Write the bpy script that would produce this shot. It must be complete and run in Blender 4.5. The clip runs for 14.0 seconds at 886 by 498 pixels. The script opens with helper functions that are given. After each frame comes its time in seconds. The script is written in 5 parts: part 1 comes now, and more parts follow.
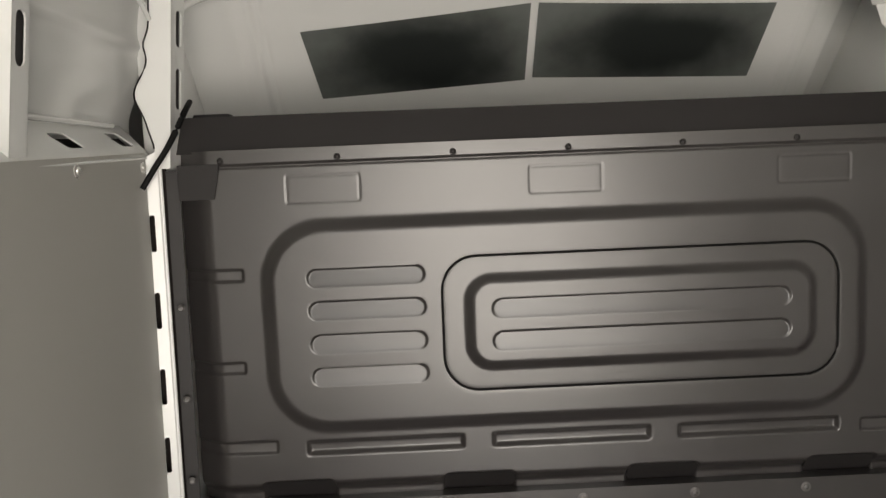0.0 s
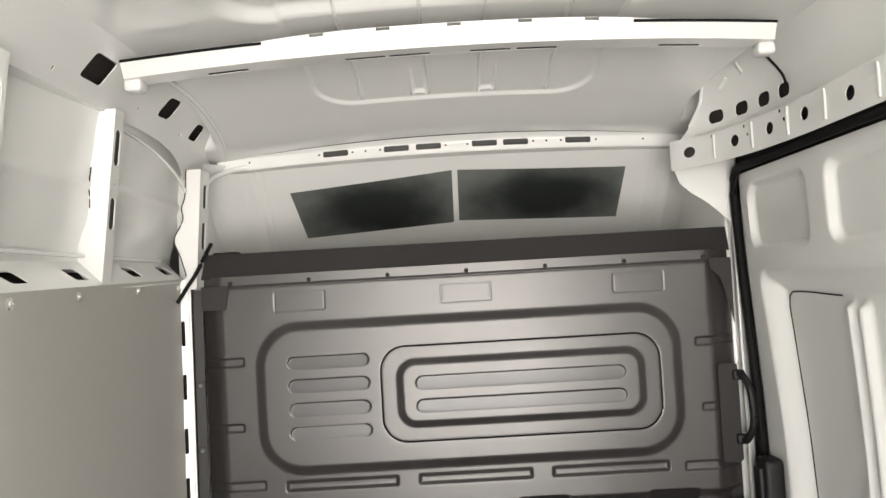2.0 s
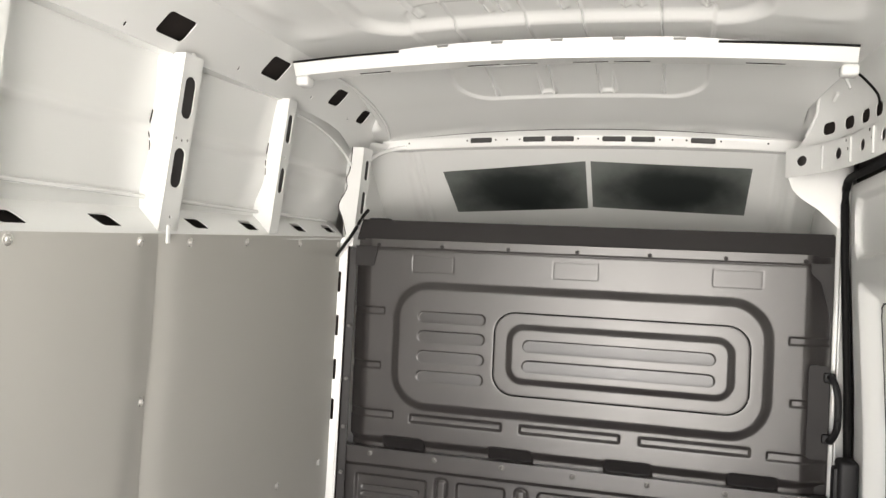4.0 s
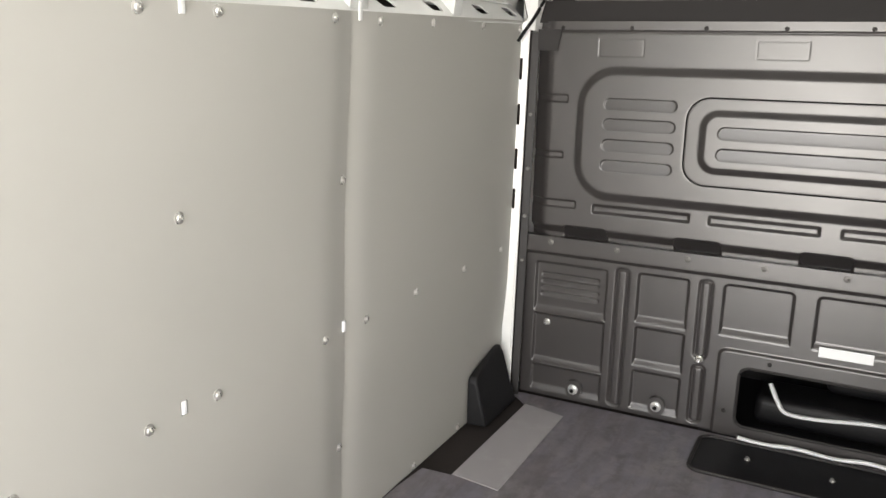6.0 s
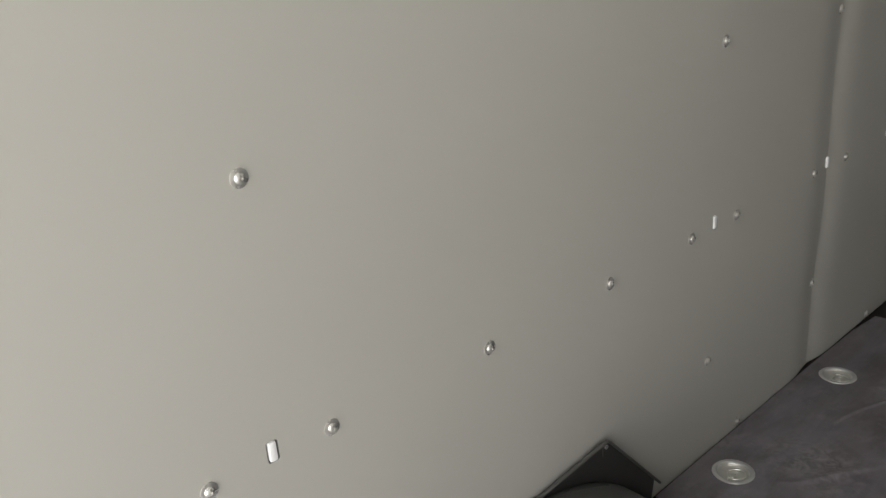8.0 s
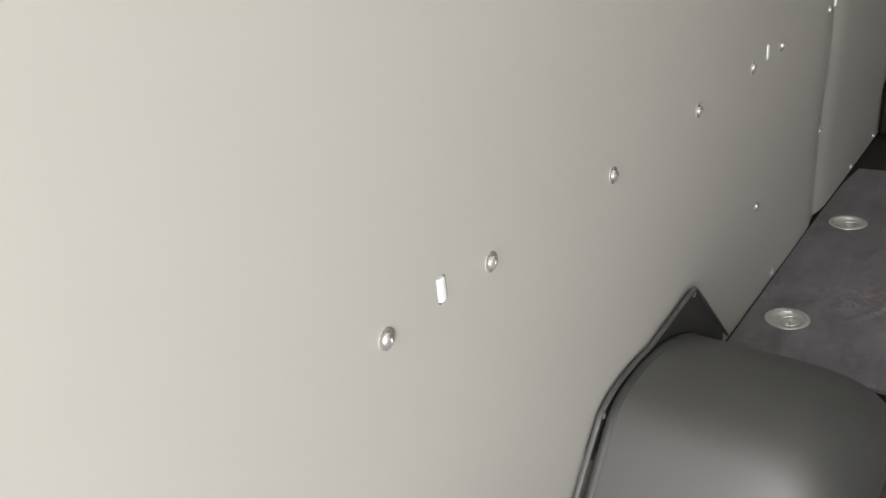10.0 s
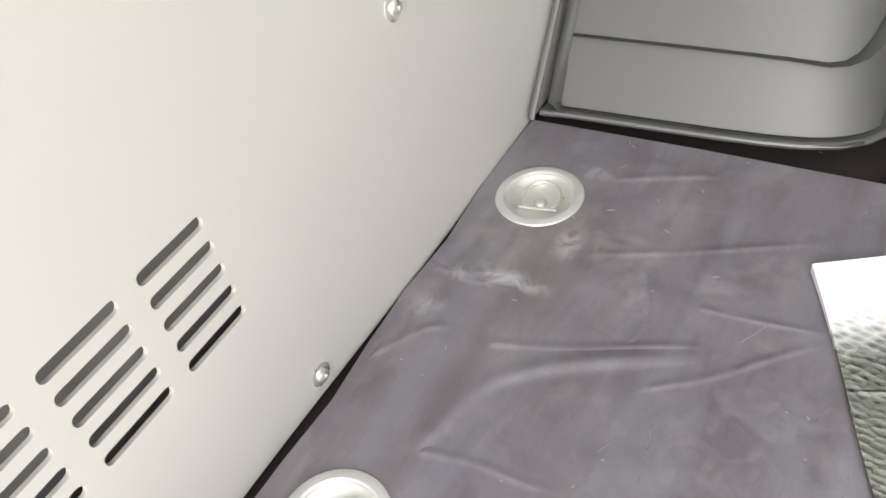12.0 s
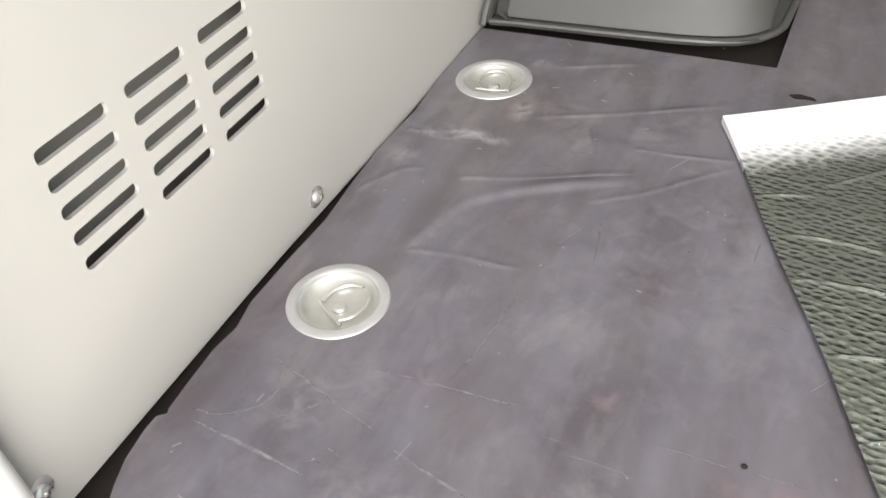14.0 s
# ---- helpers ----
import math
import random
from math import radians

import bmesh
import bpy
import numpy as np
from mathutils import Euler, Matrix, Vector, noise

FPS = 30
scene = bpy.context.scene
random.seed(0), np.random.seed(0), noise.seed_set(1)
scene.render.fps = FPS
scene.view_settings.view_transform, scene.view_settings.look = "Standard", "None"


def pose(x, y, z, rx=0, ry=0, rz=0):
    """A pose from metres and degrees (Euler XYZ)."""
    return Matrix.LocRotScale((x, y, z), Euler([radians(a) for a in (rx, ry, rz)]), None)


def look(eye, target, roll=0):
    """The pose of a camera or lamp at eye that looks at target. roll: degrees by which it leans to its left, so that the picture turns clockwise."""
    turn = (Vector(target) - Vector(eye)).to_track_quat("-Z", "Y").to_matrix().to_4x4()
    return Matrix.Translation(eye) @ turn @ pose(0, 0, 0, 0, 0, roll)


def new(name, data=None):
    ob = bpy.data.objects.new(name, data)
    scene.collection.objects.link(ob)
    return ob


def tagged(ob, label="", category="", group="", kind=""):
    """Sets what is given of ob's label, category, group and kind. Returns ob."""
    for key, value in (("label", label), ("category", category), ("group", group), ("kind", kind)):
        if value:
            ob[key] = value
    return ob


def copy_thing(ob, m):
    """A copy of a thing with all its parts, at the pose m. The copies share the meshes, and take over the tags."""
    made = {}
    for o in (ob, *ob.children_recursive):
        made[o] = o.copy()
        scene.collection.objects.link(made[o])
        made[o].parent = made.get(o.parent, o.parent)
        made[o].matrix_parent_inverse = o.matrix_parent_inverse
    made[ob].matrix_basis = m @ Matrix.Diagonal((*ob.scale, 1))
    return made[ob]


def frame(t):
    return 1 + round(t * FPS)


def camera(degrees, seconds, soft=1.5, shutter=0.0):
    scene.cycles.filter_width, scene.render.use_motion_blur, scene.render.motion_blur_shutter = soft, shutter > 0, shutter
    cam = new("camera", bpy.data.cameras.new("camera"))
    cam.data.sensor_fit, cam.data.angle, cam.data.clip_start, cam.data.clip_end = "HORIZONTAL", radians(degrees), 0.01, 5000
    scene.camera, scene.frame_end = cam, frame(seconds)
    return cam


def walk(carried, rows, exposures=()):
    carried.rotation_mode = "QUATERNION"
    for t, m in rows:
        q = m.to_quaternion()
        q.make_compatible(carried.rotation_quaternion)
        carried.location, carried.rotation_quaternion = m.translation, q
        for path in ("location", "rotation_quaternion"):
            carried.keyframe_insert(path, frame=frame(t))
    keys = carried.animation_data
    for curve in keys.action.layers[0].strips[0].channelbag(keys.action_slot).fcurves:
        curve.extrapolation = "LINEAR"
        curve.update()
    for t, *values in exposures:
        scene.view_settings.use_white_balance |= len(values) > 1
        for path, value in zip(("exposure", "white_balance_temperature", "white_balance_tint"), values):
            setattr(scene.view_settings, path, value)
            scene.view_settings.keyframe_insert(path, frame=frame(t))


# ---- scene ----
cam = camera(57.2, 14.0)
PATH = [
    (0, (0.584, -1.753, 1.396), (0.623, 0.235, 1.176), -2.4),
    (0.5, (0.604, -1.993, 1.376), (0.762, -0.002, 1.274), -2.1),
    (1, (0.709, -2.192, 1.383), (0.892, -0.201, 1.404), -1.7),
    (1.5, (0.812, -2.368, 1.388), (0.881, -0.37, 1.453), -2.7),
    (2, (0.841, -2.555, 1.376), (0.83, -0.557, 1.459), -3.3),
    (2.2, (0.829, -2.654, 1.358), (0.812, -0.656, 1.447), -2.9),
    (4.3, (1.269, -2.885, 1.373), (0.657, -0.981, 1.366), 1.7),
    (4.5, (1.274, -2.883, 1.371), (0.638, -0.987, 1.335), 0.8),
    (5, (1.263, -2.879, 1.354), (0.562, -1.009, 1.234), 0.2),
    (5.5, (1.22, -2.866, 1.321), (0.441, -1.048, 1.023), 1.0),
    (6, (1.129, -2.878, 1.293), (0.259, -1.136, 0.837), 1.4),
    (6.5, (0.981, -2.988, 1.259), (-0.148, -1.422, 0.736), -2.3),
    (7, (0.871, -3.071, 1.247), (-0.442, -1.686, 0.65), -2.4),
    (7.5, (0.868, -3.182, 1.229), (-0.554, -1.921, 0.607), -4.0),
    (7.7, (0.878, -3.235, 1.218), (-0.55, -2.003, 0.553), -4.4),
    (9.8, (0.492, -3.484, 1.04), (-0.673, -2.053, 0.269), -7.1),
    (10, (0.499, -3.474, 1.004), (-0.659, -2.072, 0.171), -7.1),
    (10.5, (0.451, -3.47, 0.965), (-0.622, -2.152, -0.089), -8.2),
    (11, (0.366, -3.454, 0.878), (-0.554, -2.203, -0.382), -8.1),
    (11.5, (0.377, -3.461, 0.744), (-0.526, -2.292, -0.604), -9.5),
    (12, (0.386, -3.451, 0.586), (-0.501, -2.306, -0.794), -12.3),
    (12.5, (0.375, -3.523, 0.514), (-0.389, -2.236, -0.814), -10.1),
    (13, (0.393, -3.653, 0.525), (-0.229, -2.298, -0.809), -7.1),
    (13.5, (0.38, -3.708, 0.497), (-0.173, -2.356, -0.87), -6.3),
    (14, (0.415, -3.695, 0.523), (-0.279, -2.367, -0.802), -5.2),
]
walk(cam, [(t, look(eye, target, roll)) for t, eye, target, roll in PATH],
     exposures=[(0, 1.4, 6950, 10), (0.8, 1.75, 6900, 10), (2, 1.95, 6750, 10), (5, 2.07, 6700, 10), (6, 2.1, 6650, 9), (6.5, 1.42, 6600, 8), (7.0, 0.78, 6700, 8), (7.5, 0.38, 6750, 8), (7.8, 0.5, 6700, 8), (9.8, 1.05, 6550, 9), (10.5, 1.1, 6600, 9), (11, 1.25, 6650, 9), (11.5, 1.35, 6600, 9), (12, 1.52, 6600, 8), (12.5, 1.6, 6620, 8), (13, 1.58, 6650, 9), (13.5, 1.42, 6660, 9), (14, 1.44, 6680, 9)])

# ---- light ----
world = bpy.data.worlds.new("sky")
scene.world = world
world.use_nodes = True
wn = world.node_tree
sky = wn.nodes.new("ShaderNodeTexSky")
sky.sky_type, sky.sun_disc = "NISHITA", False
sky.sun_elevation, sky.sun_rotation = radians(57.5), radians(-34)
wn.links.new(sky.outputs[0], wn.nodes["Background"].inputs[0])
wn.nodes["Background"].inputs[1].default_value = 0.085

sun = new("sun", bpy.data.lights.new("sun", "SUN"))
sun.data.energy, sun.data.angle, sun.data.color = 5.0, radians(1), (1.0, 0.96, 0.9)
sun.matrix_world = look((0, 0, 0), (0.30, -0.45, -0.85))

# daylight in the open rear doorway
doorway = new("doorway_daylight", bpy.data.lights.new("doorway_daylight", "AREA"))
doorway.data.shape, doorway.data.size, doorway.data.size_y = "RECTANGLE", 1.9, 2.9
doorway.data.energy, doorway.data.color = 47, (1.0, 0.94, 0.895)
doorway.matrix_world = look((1.15, -4.6, 0.85), (1.05, -1.0, 0.72))

# ---- materials ----
def material(name, color, rough=0.5, metal=0.0, vary=0.06, scale=6.0, grain=220.0, bump=0.05, stain=None, stain_scale=3.0, stain_amount=0.0, spec=0.5, coat=0.0):
    """Principled surface with variation at two scales, fine relief and an optional second tone in stains."""
    m = bpy.data.materials.new(name)
    m.use_nodes = True
    nt = m.node_tree
    b = nt.nodes["Principled BSDF"]
    co = nt.nodes.new("ShaderNodeTexCoord")
    big, fine = nt.nodes.new("ShaderNodeTexNoise"), nt.nodes.new("ShaderNodeTexNoise")
    for node, s, d in ((big, scale, 5), (fine, grain, 3)):
        node.inputs["Scale"].default_value, node.inputs["Detail"].default_value = s, d
        nt.links.new(co.outputs["Object"], node.inputs["Vector"])
    ramp = nt.nodes.new("ShaderNodeMix")
    ramp.data_type = "RGBA"
    ramp.inputs[6].default_value = (*[c * (1 - vary) for c in color], 1)
    ramp.inputs[7].default_value = (*[min(1, c * (1 + vary)) for c in color], 1)
    nt.links.new(big.outputs["Fac"], ramp.inputs[0])
    out = ramp.outputs[2]
    if stain:
        patch = nt.nodes.new("ShaderNodeTexNoise")
        patch.inputs["Scale"].default_value, patch.inputs["Detail"].default_value, patch.inputs["Roughness"].default_value = stain_scale, 8, 0.65
        nt.links.new(co.outputs["Object"], patch.inputs["Vector"])
        edge = nt.nodes.new("ShaderNodeMapRange")
        edge.inputs[1].default_value, edge.inputs[2].default_value, edge.inputs[4].default_value = 0.52, 0.75, stain_amount
        nt.links.new(patch.outputs["Fac"], edge.inputs[0])
        mix = nt.nodes.new("ShaderNodeMix")
        mix.data_type = "RGBA"
        mix.inputs[7].default_value = (*stain, 1)
        nt.links.new(edge.outputs[0], mix.inputs[0])
        nt.links.new(out, mix.inputs[6])
        out = mix.outputs[2]
    nt.links.new(out, b.inputs["Base Color"])
    rr_ = nt.nodes.new("ShaderNodeMapRange")
    rr_.inputs[3].default_value, rr_.inputs[4].default_value = max(0.02, rough - 0.06), min(1, rough + 0.06)
    nt.links.new(big.outputs["Fac"], rr_.inputs[0])
    nt.links.new(rr_.outputs[0], b.inputs["Roughness"])
    b.inputs["Metallic"].default_value = metal
    b.inputs["Specular IOR Level"].default_value = spec
    b.inputs["Coat Weight"].default_value = coat
    b.inputs["Coat Roughness"].default_value = 0.12
    bn = nt.nodes.new("ShaderNodeBump")
    bn.inputs["Strength"].default_value, bn.inputs["Distance"].default_value = bump, 0.002
    nt.links.new(fine.outputs["Fac"], bn.inputs["Height"])
    nt.links.new(bn.outputs[0], b.inputs["Normal"])
    return m


WHITE = material("white_body_paint", (0.80, 0.81, 0.795), 0.24, vary=0.02, bump=0.02, coat=0.4)
DOOR_WHITE = material("white_door_paint", (0.80, 0.81, 0.795), 0.3, vary=0.02, bump=0.02)
STEEL = material("dark_grey_steel_paint", (0.040, 0.0365, 0.036), 0.30, vary=0.05, scale=4, grain=420, bump=0.04, spec=0.85)
# real darker paint, and the shade colour of sheets behind slots
STEEL_DARK = material("darker_steel_and_shade", (0.024, 0.022, 0.022), 0.55, vary=0.06, grain=420, bump=0.06, spec=0.35)
LINING = material("pale_grey_lining_board", (0.437, 0.431, 0.402), 0.5, vary=0.025, scale=1.8, grain=600, bump=0.03, stain=(0.49, 0.47, 0.435), stain_scale=0.9, stain_amount=0.3)
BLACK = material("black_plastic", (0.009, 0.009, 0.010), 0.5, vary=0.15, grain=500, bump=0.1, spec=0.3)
# underfloor black, also on sheets added to make holes look shaded
VOID = material("black_underlay_and_shade", (0.018, 0.013, 0.011), 0.85, vary=0.2, grain=90, bump=0.3)
ARCH = material("grey_moulded_plastic", (0.066, 0.067, 0.063), 0.48, vary=0.04, grain=700, bump=0.10, spec=1.0)
ARCH.node_tree.nodes["Principled BSDF"].inputs["IOR"].default_value = 1.55
ARCH_DARK = material("dark_plastic_and_slot_shade", (0.030, 0.030, 0.029), 0.5, vary=0.05, grain=700, bump=0.12)
ARCH_SHADE = material("moulded_plastic_recess_shade", (0.046, 0.047, 0.044), 0.4, vary=0.05, grain=700, bump=0.12)
CHROME = material("zinc_plated_steel", (0.84, 0.83, 0.80), 0.28, metal=0.85, vary=0.1, scale=60, bump=0.05)
ZINC = material("dull_zinc_cup", (0.60, 0.605, 0.60), 0.36, metal=0.5, vary=0.15, scale=40, bump=0.08)
PALE = material("white_label", (0.85, 0.86, 0.87), 0.5, vary=0.02)
DULL = material("dull_plated_steel", (0.16, 0.155, 0.15), 0.5, metal=0.6, vary=0.1, scale=50, bump=0.05)
RUBBER = material("black_rubber_seal", (0.006, 0.006, 0.006), 0.65, vary=0.1, bump=0.1, spec=0.15)
CONCRETE = material("concrete_yard", (0.50, 0.49, 0.46), 0.8, vary=0.12, scale=0.6, grain=60, bump=0.2)
STRIP = material("pale_grey_floor_patch", (0.34, 0.325, 0.335), 0.55, vary=0.08, scale=7, grain=300, bump=0.1, stain=(0.42, 0.41, 0.42), stain_scale=9, stain_amount=0.5)


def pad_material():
    """Bitumen pad: dark in the middle, paler towards its borders."""
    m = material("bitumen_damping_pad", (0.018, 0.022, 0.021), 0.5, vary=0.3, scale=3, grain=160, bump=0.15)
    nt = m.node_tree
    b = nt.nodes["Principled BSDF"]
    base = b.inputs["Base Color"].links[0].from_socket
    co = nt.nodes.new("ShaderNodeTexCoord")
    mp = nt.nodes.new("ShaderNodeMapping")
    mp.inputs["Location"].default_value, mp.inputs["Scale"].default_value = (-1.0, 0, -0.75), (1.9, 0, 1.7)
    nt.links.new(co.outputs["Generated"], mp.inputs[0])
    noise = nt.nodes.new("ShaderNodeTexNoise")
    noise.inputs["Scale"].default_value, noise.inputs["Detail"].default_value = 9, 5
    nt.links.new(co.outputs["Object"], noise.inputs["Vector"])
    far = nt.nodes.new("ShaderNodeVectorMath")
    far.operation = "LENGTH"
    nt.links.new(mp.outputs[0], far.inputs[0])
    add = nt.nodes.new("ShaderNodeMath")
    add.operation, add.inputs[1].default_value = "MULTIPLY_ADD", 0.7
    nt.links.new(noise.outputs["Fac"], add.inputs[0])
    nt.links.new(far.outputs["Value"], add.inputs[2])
    pale_rim = nt.nodes.new("ShaderNodeMapRange")
    pale_rim.interpolation_type = "SMOOTHSTEP"
    pale_rim.inputs[1].default_value, pale_rim.inputs[2].default_value, pale_rim.inputs[4].default_value = 0.70, 1.65, 0.95
    nt.links.new(add.outputs[0], pale_rim.inputs[0])
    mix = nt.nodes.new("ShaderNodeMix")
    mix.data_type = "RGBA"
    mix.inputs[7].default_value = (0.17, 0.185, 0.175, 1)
    nt.links.new(pale_rim.outputs[0], mix.inputs[0])
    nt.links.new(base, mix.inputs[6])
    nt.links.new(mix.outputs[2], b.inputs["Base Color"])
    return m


def floor_material():
    """Purple-grey vinyl: dusty blotches, thin scratches, soft creases."""
    m = material("purple_grey_vinyl", (0.166, 0.152, 0.167), 0.32, vary=0.16, scale=2.6, grain=260, bump=0.06, stain=(0.157, 0.146, 0.150), stain_scale=3.6, stain_amount=0.75)
    nt = m.node_tree
    b = nt.nodes["Principled BSDF"]
    base = b.inputs["Base Color"].links[0].from_socket
    co = nt.nodes.new("ShaderNodeTexCoord")
    # cloudy wear, warm and dusty, drawn along the van; bluish bands are painted sheen
    for scale_, stretch, lo, hi, amount, tone in ((2.2, (1.6, 0.55, 1), 0.47, 0.62, 0.6, (0.166, 0.159, 0.194)), (3.1, (1.3, 0.7, 1), 0.50, 0.66, 0.55, (0.157, 0.136, 0.134)),
                                                  (5.0, (1.5, 0.8, 1), 0.52, 0.70, 0.6, (0.255, 0.238, 0.238)), (7.0, (1, 1, 1), 0.50, 0.66, 0.6, (0.072, 0.063, 0.073)),
                                                  (16.0, (1.2, 0.9, 1), 0.53, 0.68, 0.5, (0.264, 0.242, 0.246)), (11.0, (1.6, 0.6, 1), 0.52, 0.66, 0.5, (0.085, 0.071, 0.080)), (34.0, (1, 1, 1), 0.56, 0.72, 0.28, (0.255, 0.238, 0.255)), (26.0, (1.3, 0.8, 1), 0.54, 0.70, 0.4, (0.089, 0.078, 0.089)), (6.5, (1, 1, 1), 0.62, 0.76, 0.6, (0.357, 0.340, 0.340)), (3.0, (3.2, 0.28, 1), 0.50, 0.66, 0.5, (0.200, 0.196, 0.236)), (7.0, (2.4, 0.42, 1), 0.50, 0.66, 0.42, (0.205, 0.200, 0.240)), (8.0, (2.0, 0.55, 1), 0.51, 0.66, 0.5, (0.118, 0.100, 0.110)), (4.0, (2.6, 0.3, 1), 0.52, 0.70, 0.4, (0.111, 0.098, 0.111))):
        cm = nt.nodes.new("ShaderNodeMapping")
        cm.inputs["Scale"].default_value, cm.inputs["Location"].default_value = stretch, (scale_, 2 * scale_, 0)
        nt.links.new(co.outputs["Object"], cm.inputs[0])
        cl = nt.nodes.new("ShaderNodeTexNoise")
        cl.inputs["Scale"].default_value, cl.inputs["Detail"].default_value, cl.inputs["Roughness"].default_value, cl.inputs["Distortion"].default_value = scale_, 7, 0.6, 0.4
        nt.links.new(cm.outputs[0], cl.inputs["Vector"])
        cr = nt.nodes.new("ShaderNodeMapRange")
        cr.inputs[1].default_value, cr.inputs[2].default_value, cr.inputs[4].default_value = lo, hi, amount
        nt.links.new(cl.outputs["Fac"], cr.inputs[0])
        cx = nt.nodes.new("ShaderNodeMix")
        cx.data_type = "RGBA"
        cx.inputs[7].default_value = (*tone, 1)
        nt.links.new(cr.outputs[0], cx.inputs[0])
        nt.links.new(base, cx.inputs[6])
        base = cx.outputs[2]
    # long creases
    mp = nt.nodes.new("ShaderNodeMapping")
    mp.inputs["Rotation"].default_value = (0, 0, radians(28))
    mp.inputs["Scale"].default_value = (2.2, 4.0, 1)
    nt.links.new(co.outputs["Object"], mp.inputs[0])
    crease = nt.nodes.new("ShaderNodeTexNoise")
    crease.inputs["Scale"].default_value, crease.inputs["Detail"].default_value, crease.inputs["Distortion"].default_value = 1.7, 2.5, 0.8
    nt.links.new(mp.outputs[0], crease.inputs["Vector"])
    ridge = nt.nodes.new("ShaderNodeMath")
    ridge.operation = "PINGPONG"
    ridge.inputs[1].default_value = 0.14
    nt.links.new(crease.outputs["Fac"], ridge.inputs[0])
    bn = nt.nodes.new("ShaderNodeBump")
    bn.inputs["Strength"].default_value, bn.inputs["Distance"].default_value = 0.10, 0.03
    nt.links.new(ridge.outputs[0], bn.inputs["Height"])
    old = b.inputs["Normal"].links[0].from_node
    nt.links.new(bn.outputs[0], old.inputs["Normal"])
    # scratches
    for angle, scale_ in ((35, 5.0), (-20, 4.0), (80, 6.0)):
        sm = nt.nodes.new("ShaderNodeMapping")
        sm.inputs["Rotation"].default_value = (0, 0, radians(angle))
        sm.inputs["Scale"].default_value = (1.2, 26.0, 1)
        nt.links.new(co.outputs["Object"], sm.inputs[0])
        sv = nt.nodes.new("ShaderNodeTexVoronoi")
        sv.inputs["Scale"].default_value = scale_
        nt.links.new(sm.outputs[0], sv.inputs["Vector"])
        cut = nt.nodes.new("ShaderNodeMapRange")
        cut.inputs[1].default_value, cut.inputs[2].default_value, cut.inputs[3].default_value, cut.inputs[4].default_value = 0.012, 0.05, 0.45, 0.0
        nt.links.new(sv.outputs["Distance"], cut.inputs[0])
        mix = nt.nodes.new("ShaderNodeMix")
        mix.data_type = "RGBA"
        mix.inputs[7].default_value = (0.30, 0.28, 0.28, 1)
        nt.links.new(cut.outputs[0], mix.inputs[0])
        nt.links.new(base, mix.inputs[6])
        base = mix.outputs[2]
    # pale dust smears round the lashing cup and the wheel arch
    rub = nt.nodes.new("ShaderNodeTexNoise")
    rub.inputs["Scale"].default_value, rub.inputs["Detail"].default_value, rub.inputs["Distortion"].default_value = 38, 6, 1.2
    nt.links.new(co.outputs["Object"], rub.inputs["Vector"])
    rubbed = nt.nodes.new("ShaderNodeMapRange")
    rubbed.inputs[1].default_value, rubbed.inputs[2].default_value = 0.40, 0.66
    nt.links.new(rub.outputs["Fac"], rubbed.inputs[0])
    for x, y, rx, ry, amount, tone in ((0.128, -2.914, 0.016, 0.022, 0.75, (0.46, 0.45, 0.46)), (0.090, -2.980, 0.050, 0.016, 0.8, (0.42, 0.41, 0.42)), (0.030, -3.040, 0.022, 0.022, 0.6, (0.38, 0.37, 0.385)),
                                       (0.045, -2.990, 0.040, 0.010, 0.6, (0.38, 0.37, 0.385)), (0.215, -2.950, 0.012, 0.070, 0.35, (0.36, 0.34, 0.33)), (0.150, -2.900, 0.100, 0.050, 0.35, (0.30, 0.26, 0.22)),
                                       (0.118, -2.80, 0.03, 0.012, 0.6, (0.42, 0.41, 0.41)), (0.337, -3.291, 0.014, 0.012, 0.6, (0.32, 0.23, 0.24)), (0.473, -3.335, 0.050, 0.014, 0.55, (0.28, 0.19, 0.195)), (0.355, -3.402, 0.055, 0.016, 0.55, (0.30, 0.21, 0.215)), (0.195, -3.325, 0.02, 0.012, 0.5, (0.31, 0.23, 0.24)), (0.13, -3.345, 0.10, 0.03, 0.25, (0.31, 0.28, 0.30)), (0.11, -3.39, 0.03, 0.035, 0.35, (0.36, 0.345, 0.36)), (0.22, -3.44, 0.14, 0.03, 0.22, (0.36, 0.345, 0.35)),
                                       (0.36, -3.10, 0.12, 0.16, 0.30, (0.29, 0.28, 0.30)), (0.20, -1.62, 0.14, 0.10, 0.5, (0.36, 0.34, 0.35))):
        sm = nt.nodes.new("ShaderNodeMapping")
        sm.vector_type = "TEXTURE"
        sm.inputs["Location"].default_value, sm.inputs["Scale"].default_value = (x, y, 0), (rx, ry, 1)
        nt.links.new(co.outputs["Object"], sm.inputs[0])
        off = nt.nodes.new("ShaderNodeVectorMath")
        off.operation = "LENGTH"
        nt.links.new(sm.outputs[0], off.inputs[0])
        near = nt.nodes.new("ShaderNodeMapRange")
        near.interpolation_type = "SMOOTHSTEP"
        near.inputs[1].default_value, near.inputs[2].default_value, near.inputs[3].default_value, near.inputs[4].default_value = 0.2, 1.3, amount, 0.0
        nt.links.new(off.outputs["Value"], near.inputs[0])
        both = nt.nodes.new("ShaderNodeMath")
        both.operation = "MULTIPLY"
        nt.links.new(near.outputs[0], both.inputs[0])
        nt.links.new(rubbed.outputs[0], both.inputs[1])
        mix = nt.nodes.new("ShaderNodeMix")
        mix.data_type = "RGBA"
        mix.inputs[7].default_value = (*tone, 1)
        nt.links.new(both.outputs[0], mix.inputs[0])
        nt.links.new(base, mix.inputs[6])
        base = mix.outputs[2]
    nt.links.new(base, b.inputs["Base Color"])
    return m


